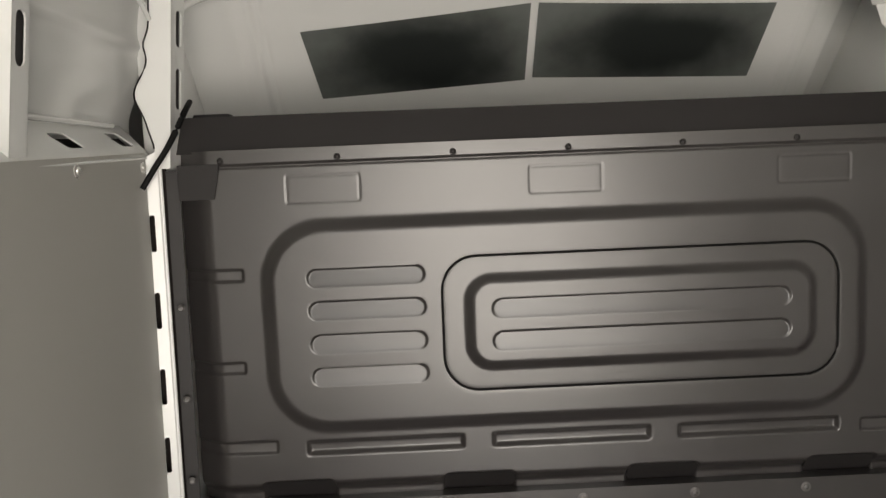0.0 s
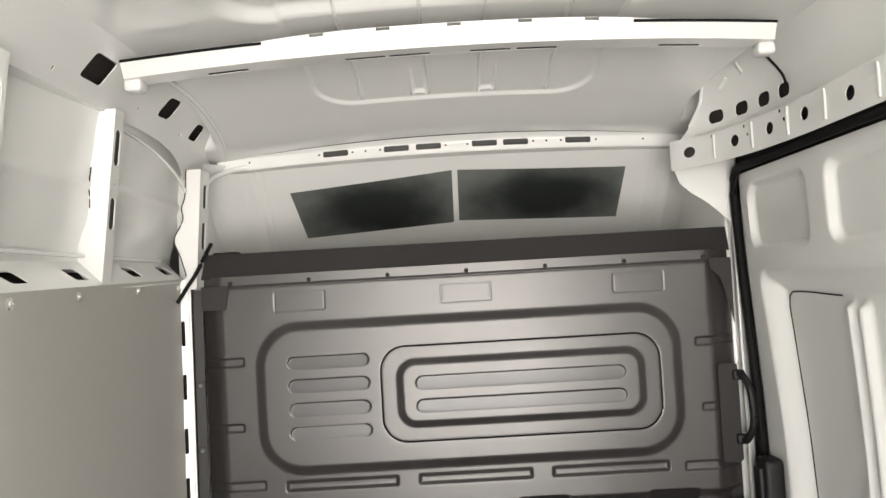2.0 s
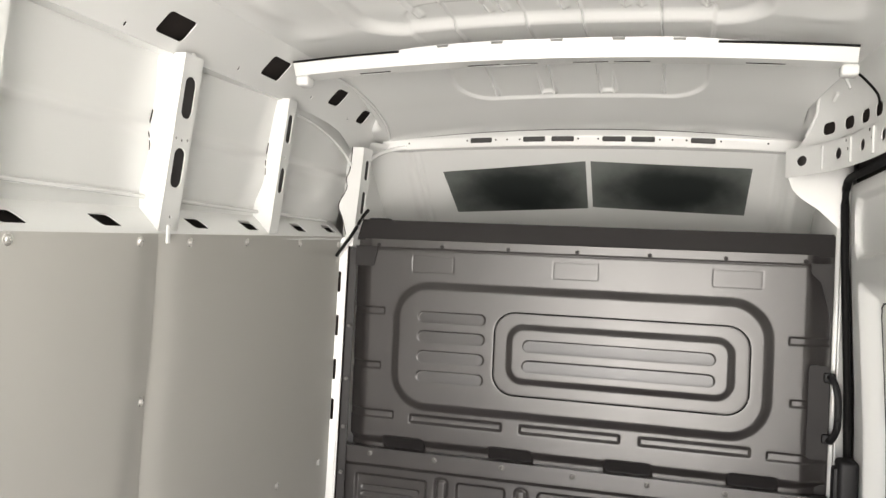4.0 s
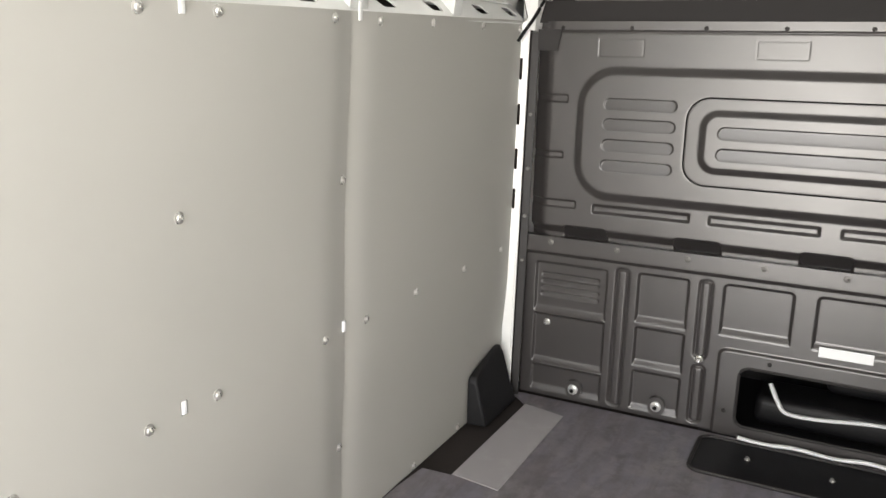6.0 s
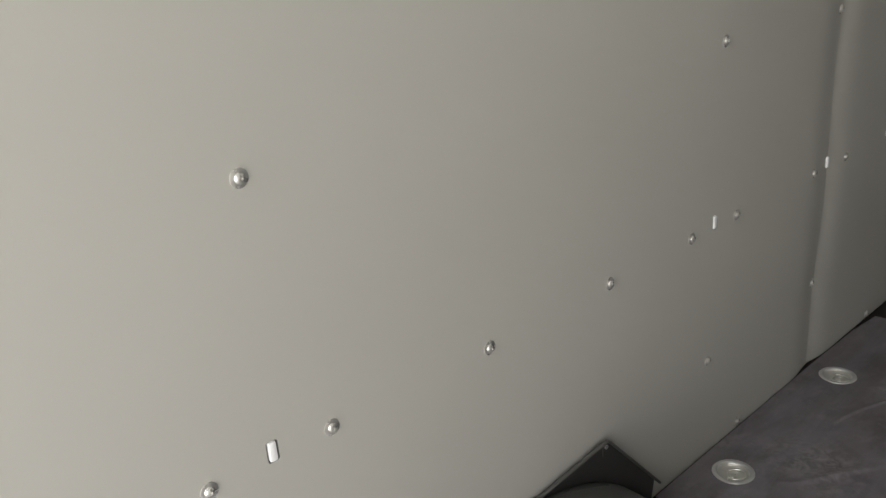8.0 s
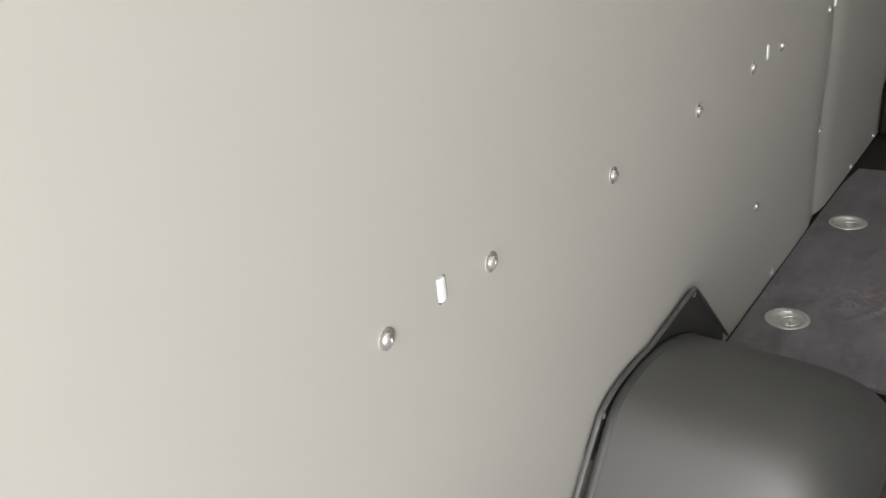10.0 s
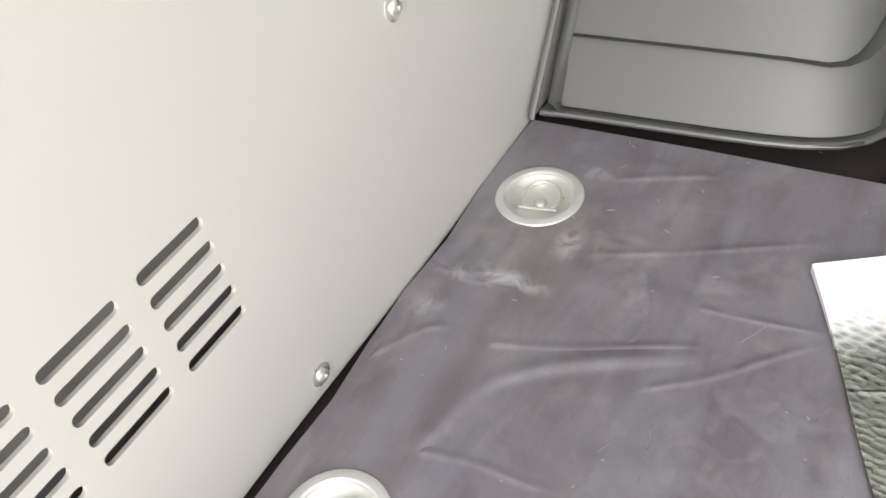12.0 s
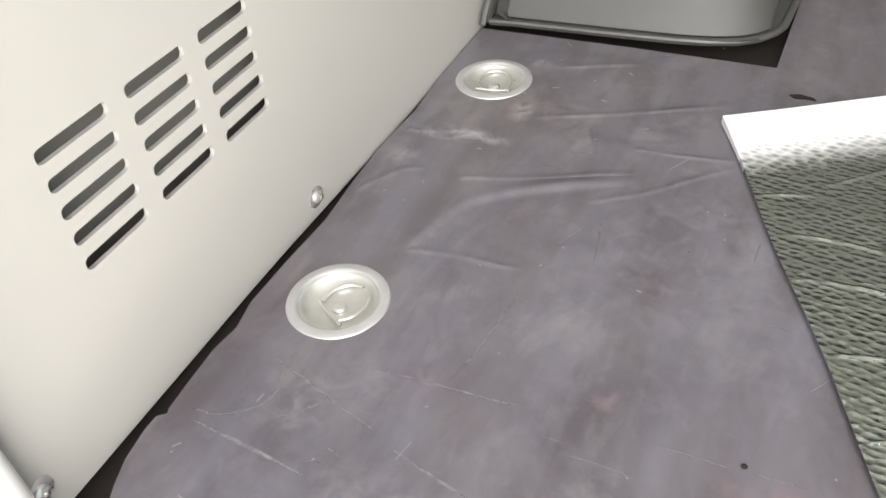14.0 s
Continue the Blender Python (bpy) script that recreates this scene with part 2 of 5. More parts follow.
def rub_material():
    """Pale rub left by dragged loads: broken up, the vinyl showing through."""
    m = material("pale_rub", (0.31, 0.295, 0.31), 0.36, vary=0.1, scale=30)
    nt = m.node_tree
    co, gap = nt.nodes.new("ShaderNodeTexCoord"), nt.nodes.new("ShaderNodeTexNoise")
    gap.inputs["Scale"].default_value, gap.inputs["Detail"].default_value = 70, 5
    nt.links.new(co.outputs["Object"], gap.inputs["Vector"])
    left = nt.nodes.new("ShaderNodeMapRange")
    left.inputs[1].default_value, left.inputs[2].default_value, left.inputs[3].default_value, left.inputs[4].default_value = 0.35, 0.65, 0.12, 0.75
    nt.links.new(gap.outputs["Fac"], left.inputs[0])
    nt.links.new(left.outputs[0], nt.nodes["Principled BSDF"].inputs["Alpha"])
    return m


def foil_material():
    """Embossed aluminium foil: fine diamond pattern, and a highlight painted along its front edge."""
    m = material("embossed_aluminium_foil", (0.40, 0.43, 0.39), 0.18, metal=1.0, vary=0.08, scale=5, grain=300, bump=0.05)
    nt = m.node_tree
    b = nt.nodes["Principled BSDF"]
    co = nt.nodes.new("ShaderNodeTexCoord")
    mp = nt.nodes.new("ShaderNodeMapping")
    mp.inputs["Rotation"].default_value = (0, 0, radians(20))
    mp.inputs["Scale"].default_value = (0.72, 1.25, 0)
    nt.links.new(co.outputs["Object"], mp.inputs[0])
    vo = nt.nodes.new("ShaderNodeTexVoronoi")
    vo.inputs["Scale"].default_value, vo.inputs["Randomness"].default_value = 128, 0.55
    nt.links.new(mp.outputs[0], vo.inputs["Vector"])
    wr = nt.nodes.new("ShaderNodeTexNoise")
    wr.inputs["Scale"].default_value, wr.inputs["Detail"].default_value = 9, 5
    nt.links.new(co.outputs["Object"], wr.inputs["Vector"])
    b1, b2 = nt.nodes.new("ShaderNodeBump"), nt.nodes.new("ShaderNodeBump")
    b1.inputs["Strength"].default_value, b1.inputs["Distance"].default_value = 0.55, 0.0025
    b2.inputs["Strength"].default_value, b2.inputs["Distance"].default_value = 0.15, 0.015
    nt.links.new(vo.outputs["Distance"], b1.inputs["Height"])
    nt.links.new(wr.outputs["Fac"], b2.inputs["Height"])
    nt.links.new(b2.outputs[0], b1.inputs["Normal"])
    nt.links.new(b1.outputs[0], b.inputs["Normal"])
    # white gleam painted over the front edge, breaking up raggedly
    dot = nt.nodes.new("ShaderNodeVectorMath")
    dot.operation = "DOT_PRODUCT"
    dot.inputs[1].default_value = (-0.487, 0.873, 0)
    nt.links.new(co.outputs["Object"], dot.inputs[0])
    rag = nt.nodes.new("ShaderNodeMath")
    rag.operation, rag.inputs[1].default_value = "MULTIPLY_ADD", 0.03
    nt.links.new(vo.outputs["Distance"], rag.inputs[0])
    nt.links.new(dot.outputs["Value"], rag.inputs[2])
    gleam = nt.nodes.new("ShaderNodeMapRange")
    gleam.inputs[1].default_value, gleam.inputs[2].default_value, gleam.inputs[3].default_value, gleam.inputs[4].default_value = -0.090, -0.048, 0.0, 1.0
    nt.links.new(rag.outputs[0], gleam.inputs[0])
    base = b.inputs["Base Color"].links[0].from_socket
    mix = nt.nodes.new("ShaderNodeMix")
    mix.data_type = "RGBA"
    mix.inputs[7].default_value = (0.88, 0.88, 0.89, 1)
    nt.links.new(gleam.outputs[0], mix.inputs[0])
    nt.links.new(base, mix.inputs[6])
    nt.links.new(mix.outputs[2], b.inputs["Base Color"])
    inv_ = nt.nodes.new("ShaderNodeMath")
    inv_.operation, inv_.inputs[0].default_value = "SUBTRACT", 1.0
    nt.links.new(gleam.outputs[0], inv_.inputs[1])
    nt.links.new(inv_.outputs[0], b.inputs["Metallic"])
    depth = nt.nodes.new("ShaderNodeMath")
    depth.operation, depth.inputs[1].default_value, depth.inputs[2].default_value = "MULTIPLY_ADD", 0.52, 0.08
    nt.links.new(inv_.outputs[0], depth.inputs[0])
    nt.links.new(depth.outputs[0], b1.inputs["Strength"])
    return m


SCUFF = material("pale_scuff", (0.27, 0.255, 0.265), 0.5, vary=0.2, scale=30)
RUB = rub_material()
FOAM = material("dark_foam_edge_shade", (0.045, 0.044, 0.046), 0.8, vary=0.2, scale=40, grain=300, bump=0.3)
GLINT = material("worn_bright_zinc", (0.74, 0.74, 0.70), 0.33, metal=0.75, vary=0.15, scale=55, grain=90, bump=0.10)
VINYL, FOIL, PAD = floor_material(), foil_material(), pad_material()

# ---- building helpers ----
def finish(me, smooth=32):
    me.polygons.foreach_set("use_smooth", [True] * len(me.polygons))
    me.set_sharp_from_angle(angle=radians(smooth))


def part(name, bm, mat, parent=None, label="", smooth=32):
    """One mesh object from a bmesh, under a thing or a part."""
    bmesh.ops.recalc_face_normals(bm, faces=bm.faces)
    me = bpy.data.meshes.new(name)
    bm.to_mesh(me)
    bm.free()
    me.materials.append(mat)
    finish(me, smooth)
    ob = new(name, me)
    if parent:
        ob.parent = parent
    return tagged(ob, label)


def share(ob, x, y, z, turn=0, name=None):
    """Another object on the same mesh, under the same parent."""
    o = new(name or ob.name.split(".")[0], ob.data)
    o.parent = ob.parent
    o.matrix_basis = pose(x, y, z, 0, 0, turn)
    return o


def thing(name, label, category, group="", kind="", at=(0, 0, 0)):
    ob = new(name)
    ob.empty_display_size = 0.1
    ob.location = at
    return tagged(ob, label, category, group, kind)


def box(x0, x1, y0, y1, z0, z1, bevel=0.0, seg=2, bm=None):
    bm = bm or bmesh.new()
    g = bmesh.ops.create_cube(bm, size=1)["verts"]
    bmesh.ops.transform(bm, matrix=Matrix.Translation(((x0 + x1) / 2, (y0 + y1) / 2, (z0 + z1) / 2)) @ Matrix.Diagonal((x1 - x0, y1 - y0, z1 - z0, 1)), verts=g)
    if bevel:
        bmesh.ops.bevel(bm, geom=list(dict.fromkeys(e for v in g for e in v.link_edges)), offset=bevel, segments=seg, profile=0.5, affect="EDGES")
    return bm


def rr(u0, u1, v0, v1, r=0.0, n=4, lean=0.0):
    """A loop round a rectangle with rounded corners; lean skews it along u."""
    if r <= 0:
        pts = [(u0, v0), (u1, v0), (u1, v1), (u0, v1)]
    else:
        pts = []
        for cu, cv, a in ((u1 - r, v0 + r, -90), (u1 - r, v1 - r, 0), (u0 + r, v1 - r, 90), (u0 + r, v0 + r, 180)):
            pts += [(cu + r * math.cos(radians(a + 90 * k / n)), cv + r * math.sin(radians(a + 90 * k / n))) for k in range(n + 1)]
    return [(u + lean * (v - v0), v) for u, v in pts]


def plate(outline, holes, place, thick, ucuts=(), vcuts=()):
    """A sheet with real holes: (u, v) loops, laid into space by place(u, v, w), w running from 0 to thick."""
    bm = bmesh.new()
    edges = []
    for loop in (outline, *holes):
        vs = [bm.verts.new((u, v, 0)) for u, v in loop]
        edges += [bm.edges.new((vs[k], vs[(k + 1) % len(vs)])) for k in range(len(vs))]
    bmesh.ops.triangle_fill(bm, edges=edges, use_beauty=True)
    for k, cuts in ((0, ucuts), (1, vcuts)):
        for c in cuts:
            co, no = [0, 0, 0], [0, 0, 0]
            co[k], no[k] = c, 1
            bmesh.ops.bisect_plane(bm, geom=bm.verts[:] + bm.edges[:] + bm.faces[:], plane_co=co, plane_no=no)
    top = bmesh.ops.extrude_face_region(bm, geom=bm.faces[:])["geom"]
    for v in top:
        if isinstance(v, bmesh.types.BMVert):
            v.co.z = thick
    for v in bm.verts:
        v.co = place(*v.co)
    return bm


def lathe(profile, n=20, m=None, caps=True):
    """A turned body: (radius, height) pairs round z, closed at its ends or left open."""
    bm = bmesh.new()
    rings = [[bm.verts.new((r * math.cos(2 * math.pi * k / n), r * math.sin(2 * math.pi * k / n), z)) for k in range(n)] for r, z in profile]
    for a, b in zip(rings, rings[1:]):
        for k in range(n):
            bm.faces.new((a[k], a[(k + 1) % n], b[(k + 1) % n], b[k]))
    for ring in (rings[0], rings[-1]) if caps else ():
        bm.faces.new(ring)
    if m:
        bmesh.ops.transform(bm, matrix=m, verts=bm.verts)
    return bm


def sweep(points, r, n=10, flat=1.0, bm=None):
    """A rod through points; flat squeezes its second axis."""
    bm = bm or bmesh.new()
    pts = [Vector(p) for p in points]
    up = Vector((0.13, 0.21, 0.97))
    rings = []
    for k, p in enumerate(pts):
        d = (pts[min(k + 1, len(pts) - 1)] - pts[max(k - 1, 0)]).normalized()
        a = d.cross(up).normalized() if abs(d.dot(up)) < 0.95 else d.cross(Vector((1, 0, 0))).normalized()
        b = d.cross(a)
        rings.append([bm.verts.new(p + r * (math.cos(2 * math.pi * j / n) * a + flat * math.sin(2 * math.pi * j / n) * b)) for j in range(n)])
    for a, b in zip(rings, rings[1:]):
        for j in range(n):
            bm.faces.new((a[j], a[(j + 1) % n], b[(j + 1) % n], b[j]))
    bm.faces.new(rings[0]), bm.faces.new(rings[-1])
    return bm


def curve_through(points, n=8):
    """Points along a smooth line through the given ones."""
    p = [Vector(points[0])] + [Vector(q) for q in points] + [Vector(points[-1])]
    out = []
    for k in range(1, len(p) - 2):
        for j in range(n):
            t = j / n
            out.append(0.5 * (2 * p[k] + (p[k + 1] - p[k - 1]) * t + (2 * p[k - 1] - 5 * p[k] + 4 * p[k + 1] - p[k + 2]) * t * t + (3 * p[k] - p[k - 1] - 3 * p[k + 1] + p[k + 2]) * t ** 3))
    return out + [p[-2]]


def relief(name, u, v, height, place, mat, parent=None, label="", thick=0.004, hole=None, smooth=60):
    """Pressed sheet: a fine grid whose depth is height(U, V), closed by a flat back. place(U, V, H) gives x, y, z arrays."""
    U, V = np.meshgrid(u, v)
    H = height(U, V)
    nu, nv = len(u), len(v)
    front = np.stack(place(U, V, H), -1).reshape(-1, 3)
    idx = np.arange(nu * nv).reshape(nv, nu)
    quads = np.stack([idx[:-1, :-1], idx[:-1, 1:], idx[1:, 1:], idx[1:, :-1]], -1).reshape(-1, 4)
    if hole is not None:
        inside = hole((U[:-1, :-1] + U[1:, 1:]) / 2, (V[:-1, :-1] + V[1:, 1:]) / 2).reshape(-1)
        quads = quads[~inside]
    rim = np.concatenate([idx[0, :], idx[1:, -1], idx[-1, -2::-1], idx[-2:0:-1, 0]])
    back = np.stack(place(U, V, 0 * H - thick + H.min()), -1).reshape(-1, 3)[rim]
    n0, m = len(front), len(rim)
    wall = [(rim[k], n0 + k, n0 + (k + 1) % m, rim[(k + 1) % m]) for k in range(m)]
    me = bpy.data.meshes.new(name)
    me.from_pydata(np.concatenate([front, back]).tolist(), [], quads.tolist() + [tuple(int(i) for i in w) for w in wall])
    me.materials.append(mat)
    me.update()
    finish(me, smooth)
    ob = new(name, me)
    if parent:
        ob.parent = parent
    return tagged(ob, label)


def sd(U, V, u0, u1, v0, v1, r):
    """Signed distance to a rounded rectangle."""
    a, b = np.abs(U - (u0 + u1) / 2) - (u1 - u0) / 2 + r, np.abs(V - (v0 + v1) / 2) - (v1 - v0) / 2 + r
    return np.hypot(np.maximum(a, 0), np.maximum(b, 0)) + np.minimum(np.maximum(a, b), 0) - r


def ease(x):
    x = np.clip(x, 0, 1)
    return x * x * (3 - 2 * x)


def groove(d, depth, width):
    return -depth * np.exp(-((d / width) ** 2))


def raised(d, depth, half):
    """A raised field with a sloping border, 2 * half wide, centred on the outline."""
    return depth * ease((half - d) / (2 * half))


def sunk(d, depth, wall):
    """A recess with sloping walls, wall wide, inside a distance field."""
    return -depth * ease(-d / wall)


def louvre(U, V, u0, u1, v0, v1, depth):
    """A pressed slit: deepest at its upper edge, running out downwards."""
    d = sd(U, V, u0, u1, v0, v1, (v1 - v0) * 0.5)
    return -depth * ease(-d / 0.0035) * np.clip((V - v0) / (v1 - v0), 0, 1) ** 0.8


XC, REAR = 0.89, -3.56            # middle of the body, end of the lining


def panel_top(y):
    return 1.437 + 0.0295 * y


# ---- ground outside and body shell ----
tagged(part("ground", box(-60, 60, -90, 60, -0.9, -0.65), CONCRETE), "grey concrete yard under and behind the van", "ground", kind="structure")
tagged(part("floor_base", box(-0.12, 1.92, -3.66, 0.9, -0.09, -0.016), VOID), "dark bare underfloor below the vinyl floor covering", "floor", kind="structure")

floor_holes = [[(x + 0.0455 * math.cos(2 * math.pi * k / 24), y + 0.0455 * math.sin(2 * math.pi * k / 24)) for k in range(24)] for x, y in
               ((0.076, -1.188), (0.079, -1.772), (0.070, -2.855), (0.079, -3.268))]
edge = [(0.004, -3.452), (0.004, -3.437), (0.011, -3.431), (0.009, -3.427), (0.007, -3.40), (0.005, -3.361), (0.009, -3.33), (0.003, -3.30), (0.004, -3.24), (0.008, -3.17), (0.003, -3.10), (0.001, -3.03), (0.006, -2.95), (0.001, -2.86), (0.004, -2.73)]
outline = [(1.775, -0.012), (1.775, -3.63), (0.110, -3.63), (0.070, -3.598), (0.045, -3.562), (0.030, -3.532), (0.022, -3.514), (0.015, -3.499), (0.008, -3.479)] + edge + \
          [(0.20, -2.726), (0.392, -2.726), (0.404, -2.35), (0.40, -1.97), (-0.006, -1.965), (-0.007, -1.6), (-0.008, -1.2), (-0.004, -0.90), (0.010, -0.75),
           (0.112, -0.745), (0.118, -0.11), (0.07, -0.06), (0.02, -0.03), (0.05, -0.012)]
floor = tagged(part("floor", plate(outline, floor_holes, lambda u, v, w: Vector((u, v, w - 0.008)), 0.008), VINYL), "dusty purple-grey vinyl covering with creases and scuffs", "floor", kind="structure")
tagged(part("floor_patch", plate([(0.121, -0.115), (0.286, -0.15), (0.283, -0.765), (0.116, -0.742)], [], lambda u, v, w: Vector((u, v, 0.0005 + w)), 0.0025), STRIP), "paler bare strip on the vinyl floor", "floor patch", kind="structure")

def crease(points, half, height, lift, lean=0.3):
    """A soft fold of the vinyl: a low swelling along a line, running out at its sides and ends."""
    line = curve_through([(x, y, 0) for x, y in points], 7)
    bm = bmesh.new()
    rows_ = []
    for k, p in enumerate(line):
        d = (line[min(k + 1, len(line) - 1)] - line[max(k - 1, 0)]).normalized()
        side_ = Vector((d.y, -d.x, 0))
        t = k / (len(line) - 1)
        end = float(ease(t / 0.25) * ease((1 - t) / 0.35))
        row = []
        for j in range(25):
            a = j / 12 - 1
            c = a - lean
            f = math.exp(-((c / (0.16 if c > 0 else 0.30)) ** 2)) * float(ease((1 - abs(a)) / 0.3))
            q = p + side_ * ((a - lean) * half * 1.4)
            q.x = max(q.x, 0.014)
            row.append(bm.verts.new(q + Vector((0, 0, lift + height * end * f * (1.0 + 0.5 * math.sin(9 * t + 60 * half))))))
        rows_.append(row)
    for a, b in zip(rows_, rows_[1:]):
        for j in range(24):
            bm.faces.new((a[j], a[j + 1], b[j + 1], b[j]))
    part("crease", bm, VINYL, floor, smooth=80)


for k, (pts, half, h) in enumerate(((((0.100, -3.192), (0.113, -3.156), (0.129, -3.104), (0.177, -3.062), (0.256, -3.019), (0.30, -3.0)), 0.026, 0.0030), (((0.11, -3.06), (0.125, -3.055), (0.186, -3.035), (0.253, -3.006), (0.29, -2.99)), 0.013, 0.0016),
                                    (((0.105, -3.185), (0.122, -3.181), (0.158, -3.175), (0.199, -3.175), (0.23, -3.17)), 0.012, 0.0011), (((0.011, -3.12), (0.031, -3.087), (0.048, -3.065), (0.07, -3.055)), 0.013, 0.0014),
                                    (((0.222, -3.03), (0.226, -3.02), (0.233, -2.976), (0.217, -2.933), (0.212, -2.92)), 0.010, 0.0010), (((0.25, -3.058), (0.276, -3.04), (0.306, -3.019), (0.347, -2.98), (0.385, -2.945)), 0.011, 0.0012), (((0.27, -2.951), (0.289, -2.949), (0.325, -2.947), (0.395, -2.938)), 0.010, 0.0011), (((0.135, -2.806), (0.19, -2.783), (0.24, -2.765)), 0.014, 0.0014),
                                    (((0.150, -2.922), (0.243, -2.884), (0.357, -2.829)), 0.012, 0.0012),
                                    (((0.011, -2.992), (0.041, -2.988), (0.11, -2.968)), 0.012, 0.0012),
                                    (((0.17, -1.745), (0.22, -1.70), (0.34, -1.50)), 0.03, 0.004), (((0.18, -1.18), (0.25, -1.22), (0.38, -1.30)), 0.025, 0.003), (((0.16, -1.45), (0.2, -1.3), (0.3, -1.12)), 0.025, 0.003))):
    crease(pts, half, h, 0.0001 + 0.00003 * k)
rng = random.Random(4)
speck = None
for k in range(120):
    x, y, a = 0.03 + 0.75 * rng.random() ** 1.3, -3.60 + 0.95 * rng.random() ** 1.4, rng.random() * 180
    if speck is None:
        speck = part("scuff", box(-0.0032, 0.0032, -0.0006, 0.0006, 0.0, 0.0005), SCUFF, floor, "tiny pale scratch")
        speck.matrix_basis = pose(x, y, 0.0002, 0, 0, a)
    else:
        share(speck, x, y, 0.0002, a).scale = (0.25 + 1.1 * rng.random() ** 3, 0.7 + 0.5 * rng.random(), 1)

mark = None
for k in range(10):
    x, y, a = 0.10 + 0.72 * rng.random(), -3.56 + 0.95 * rng.random(), rng.choice((35, 42, 50, -30, 75)) + 24 * rng.random()
    if mark is None:
        mark = part("scratch", box(-0.026, 0.026, -0.0003, 0.0003, 0.0, 0.0003), SCUFF, floor, "long thin pale scratch")
        mark.matrix_basis = pose(x, y, 0.0002, 0, 0, a)
    else:
        share(mark, x, y, 0.0002, a).scale = (0.2 + 0.7 * rng.random() ** 2, 0.6 + 0.7 * rng.random(), 1)


def rub_mark(points, wide):
    """A long faint rub line on the vinyl, lying a hair above it."""
    line = curve_through([(x, y, 0.0004) for x, y in points], 6)
    bm = bmesh.new()
    rows_ = []
    for k, p in enumerate(line):
        d = (line[min(k + 1, len(line) - 1)] - line[max(k - 1, 0)]).normalized()
        w = wide * (0.25 + 0.75 * math.sin(math.pi * (k + 0.5) / len(line)))
        rows_.append([bm.verts.new(p + Vector((d.y, -d.x, 0)) * (w * c)) for c in (-0.5, 0.5)])
    for a, b in zip(rows_, rows_[1:]):
        bm.faces.new((a[0], a[1], b[1], b[0]))
    part("rub_mark", bm, RUB, floor, "faint pale rub line")


for pts, wide in ((((0.060, -3.347), (0.069, -3.35), (0.123, -3.368), (0.177, -3.384)), 0.0030), (((0.2, -3.395), (0.238, -3.405), (0.272, -3.413)), 0.0026), (((0.036, -3.429), (0.093, -3.434), (0.146, -3.440)), 0.0034),
                  (((0.146, -3.330), (0.167, -3.328), (0.187, -3.326)), 0.0016), (((0.198, -3.325), (0.240, -3.324), (0.272, -3.322)), 0.0020), (((0.384, -3.318), (0.410, -3.3185), (0.435, -3.319)), 0.0022), (((0.453, -3.318), (0.47, -3.317), (0.49, -3.316)), 0.0018),
                  (((0.072, -3.348), (0.083, -3.373), (0.078, -3.397), (0.053, -3.416), (0.028, -3.419)), 0.0024), (((0.231, -3.204), (0.228, -3.23), (0.220, -3.289), (0.214, -3.316)), 0.0014), (((0.10, -3.40), (0.118, -3.385), (0.127, -3.37)), 0.004)):
    rub_mark(pts, wide)
for k in range(26):
    x, y, a, n = 0.12 + 0.62 * rng.random(), -3.58 + 0.75 * rng.random(), rng.choice((0.0, 0.1, -0.3, 1.2, 1.5)) + 0.3 * rng.random(), 0.012 + 0.05 * rng.random() ** 2
    c, s = math.cos(a), math.sin(a)
    rub_mark(((x, y), (x + n * c * 0.5, y + n * s * 0.5 + 0.002), (x + n * c, y + n * s)), 0.0008 + 0.0012 * rng.random())

# outer side walls, roof and cab shell, unseen, added to stop light leaking in
tagged(part("wall_left_outer", box(-0.15, -0.125, -3.66, 0.9, -0.09, 2.06), WHITE), "white painted outer side skin of the van", "wall", kind="structure")
tagged(part("wall_right_outer", box(1.90, 1.925, -3.66, 0.9, -0.09, 2.06), WHITE), "white painted outer side skin of the van", "wall", kind="structure")
tagged(part("wall_front", box(-0.15, 1.925, 0.9, 0.93, -0.09, 2.06), STEEL_DARK), "unseen dark wall added to close the front of the cab", "wall", kind="structure")
tagged(part("wall_right", box(1.785, 1.80, -3.56, -1.36, -0.01, 1.86, 0.004), LINING), "pale grey lining board on the side wall", "wall", kind="structure")


def roof_z(x, y):
    """Underside of the roof skin: arched across, falling towards the cab."""
    return 1.972 + 0.05 * (1 - ((x - XC) / 0.86) ** 2) - 0.13 * ease((y + 0.45) / 0.72) - 0.02 * ease((y + 0.05) / 0.3) + 0.1 * (ease((0.112 - x) / 0.03) + ease((x - 1.622 - 0.25 * np.maximum(0, -0.03 - y)) / 0.02)) * ease((y + 0.5) / 0.2) * ease((0.10 - y) / 0.08)


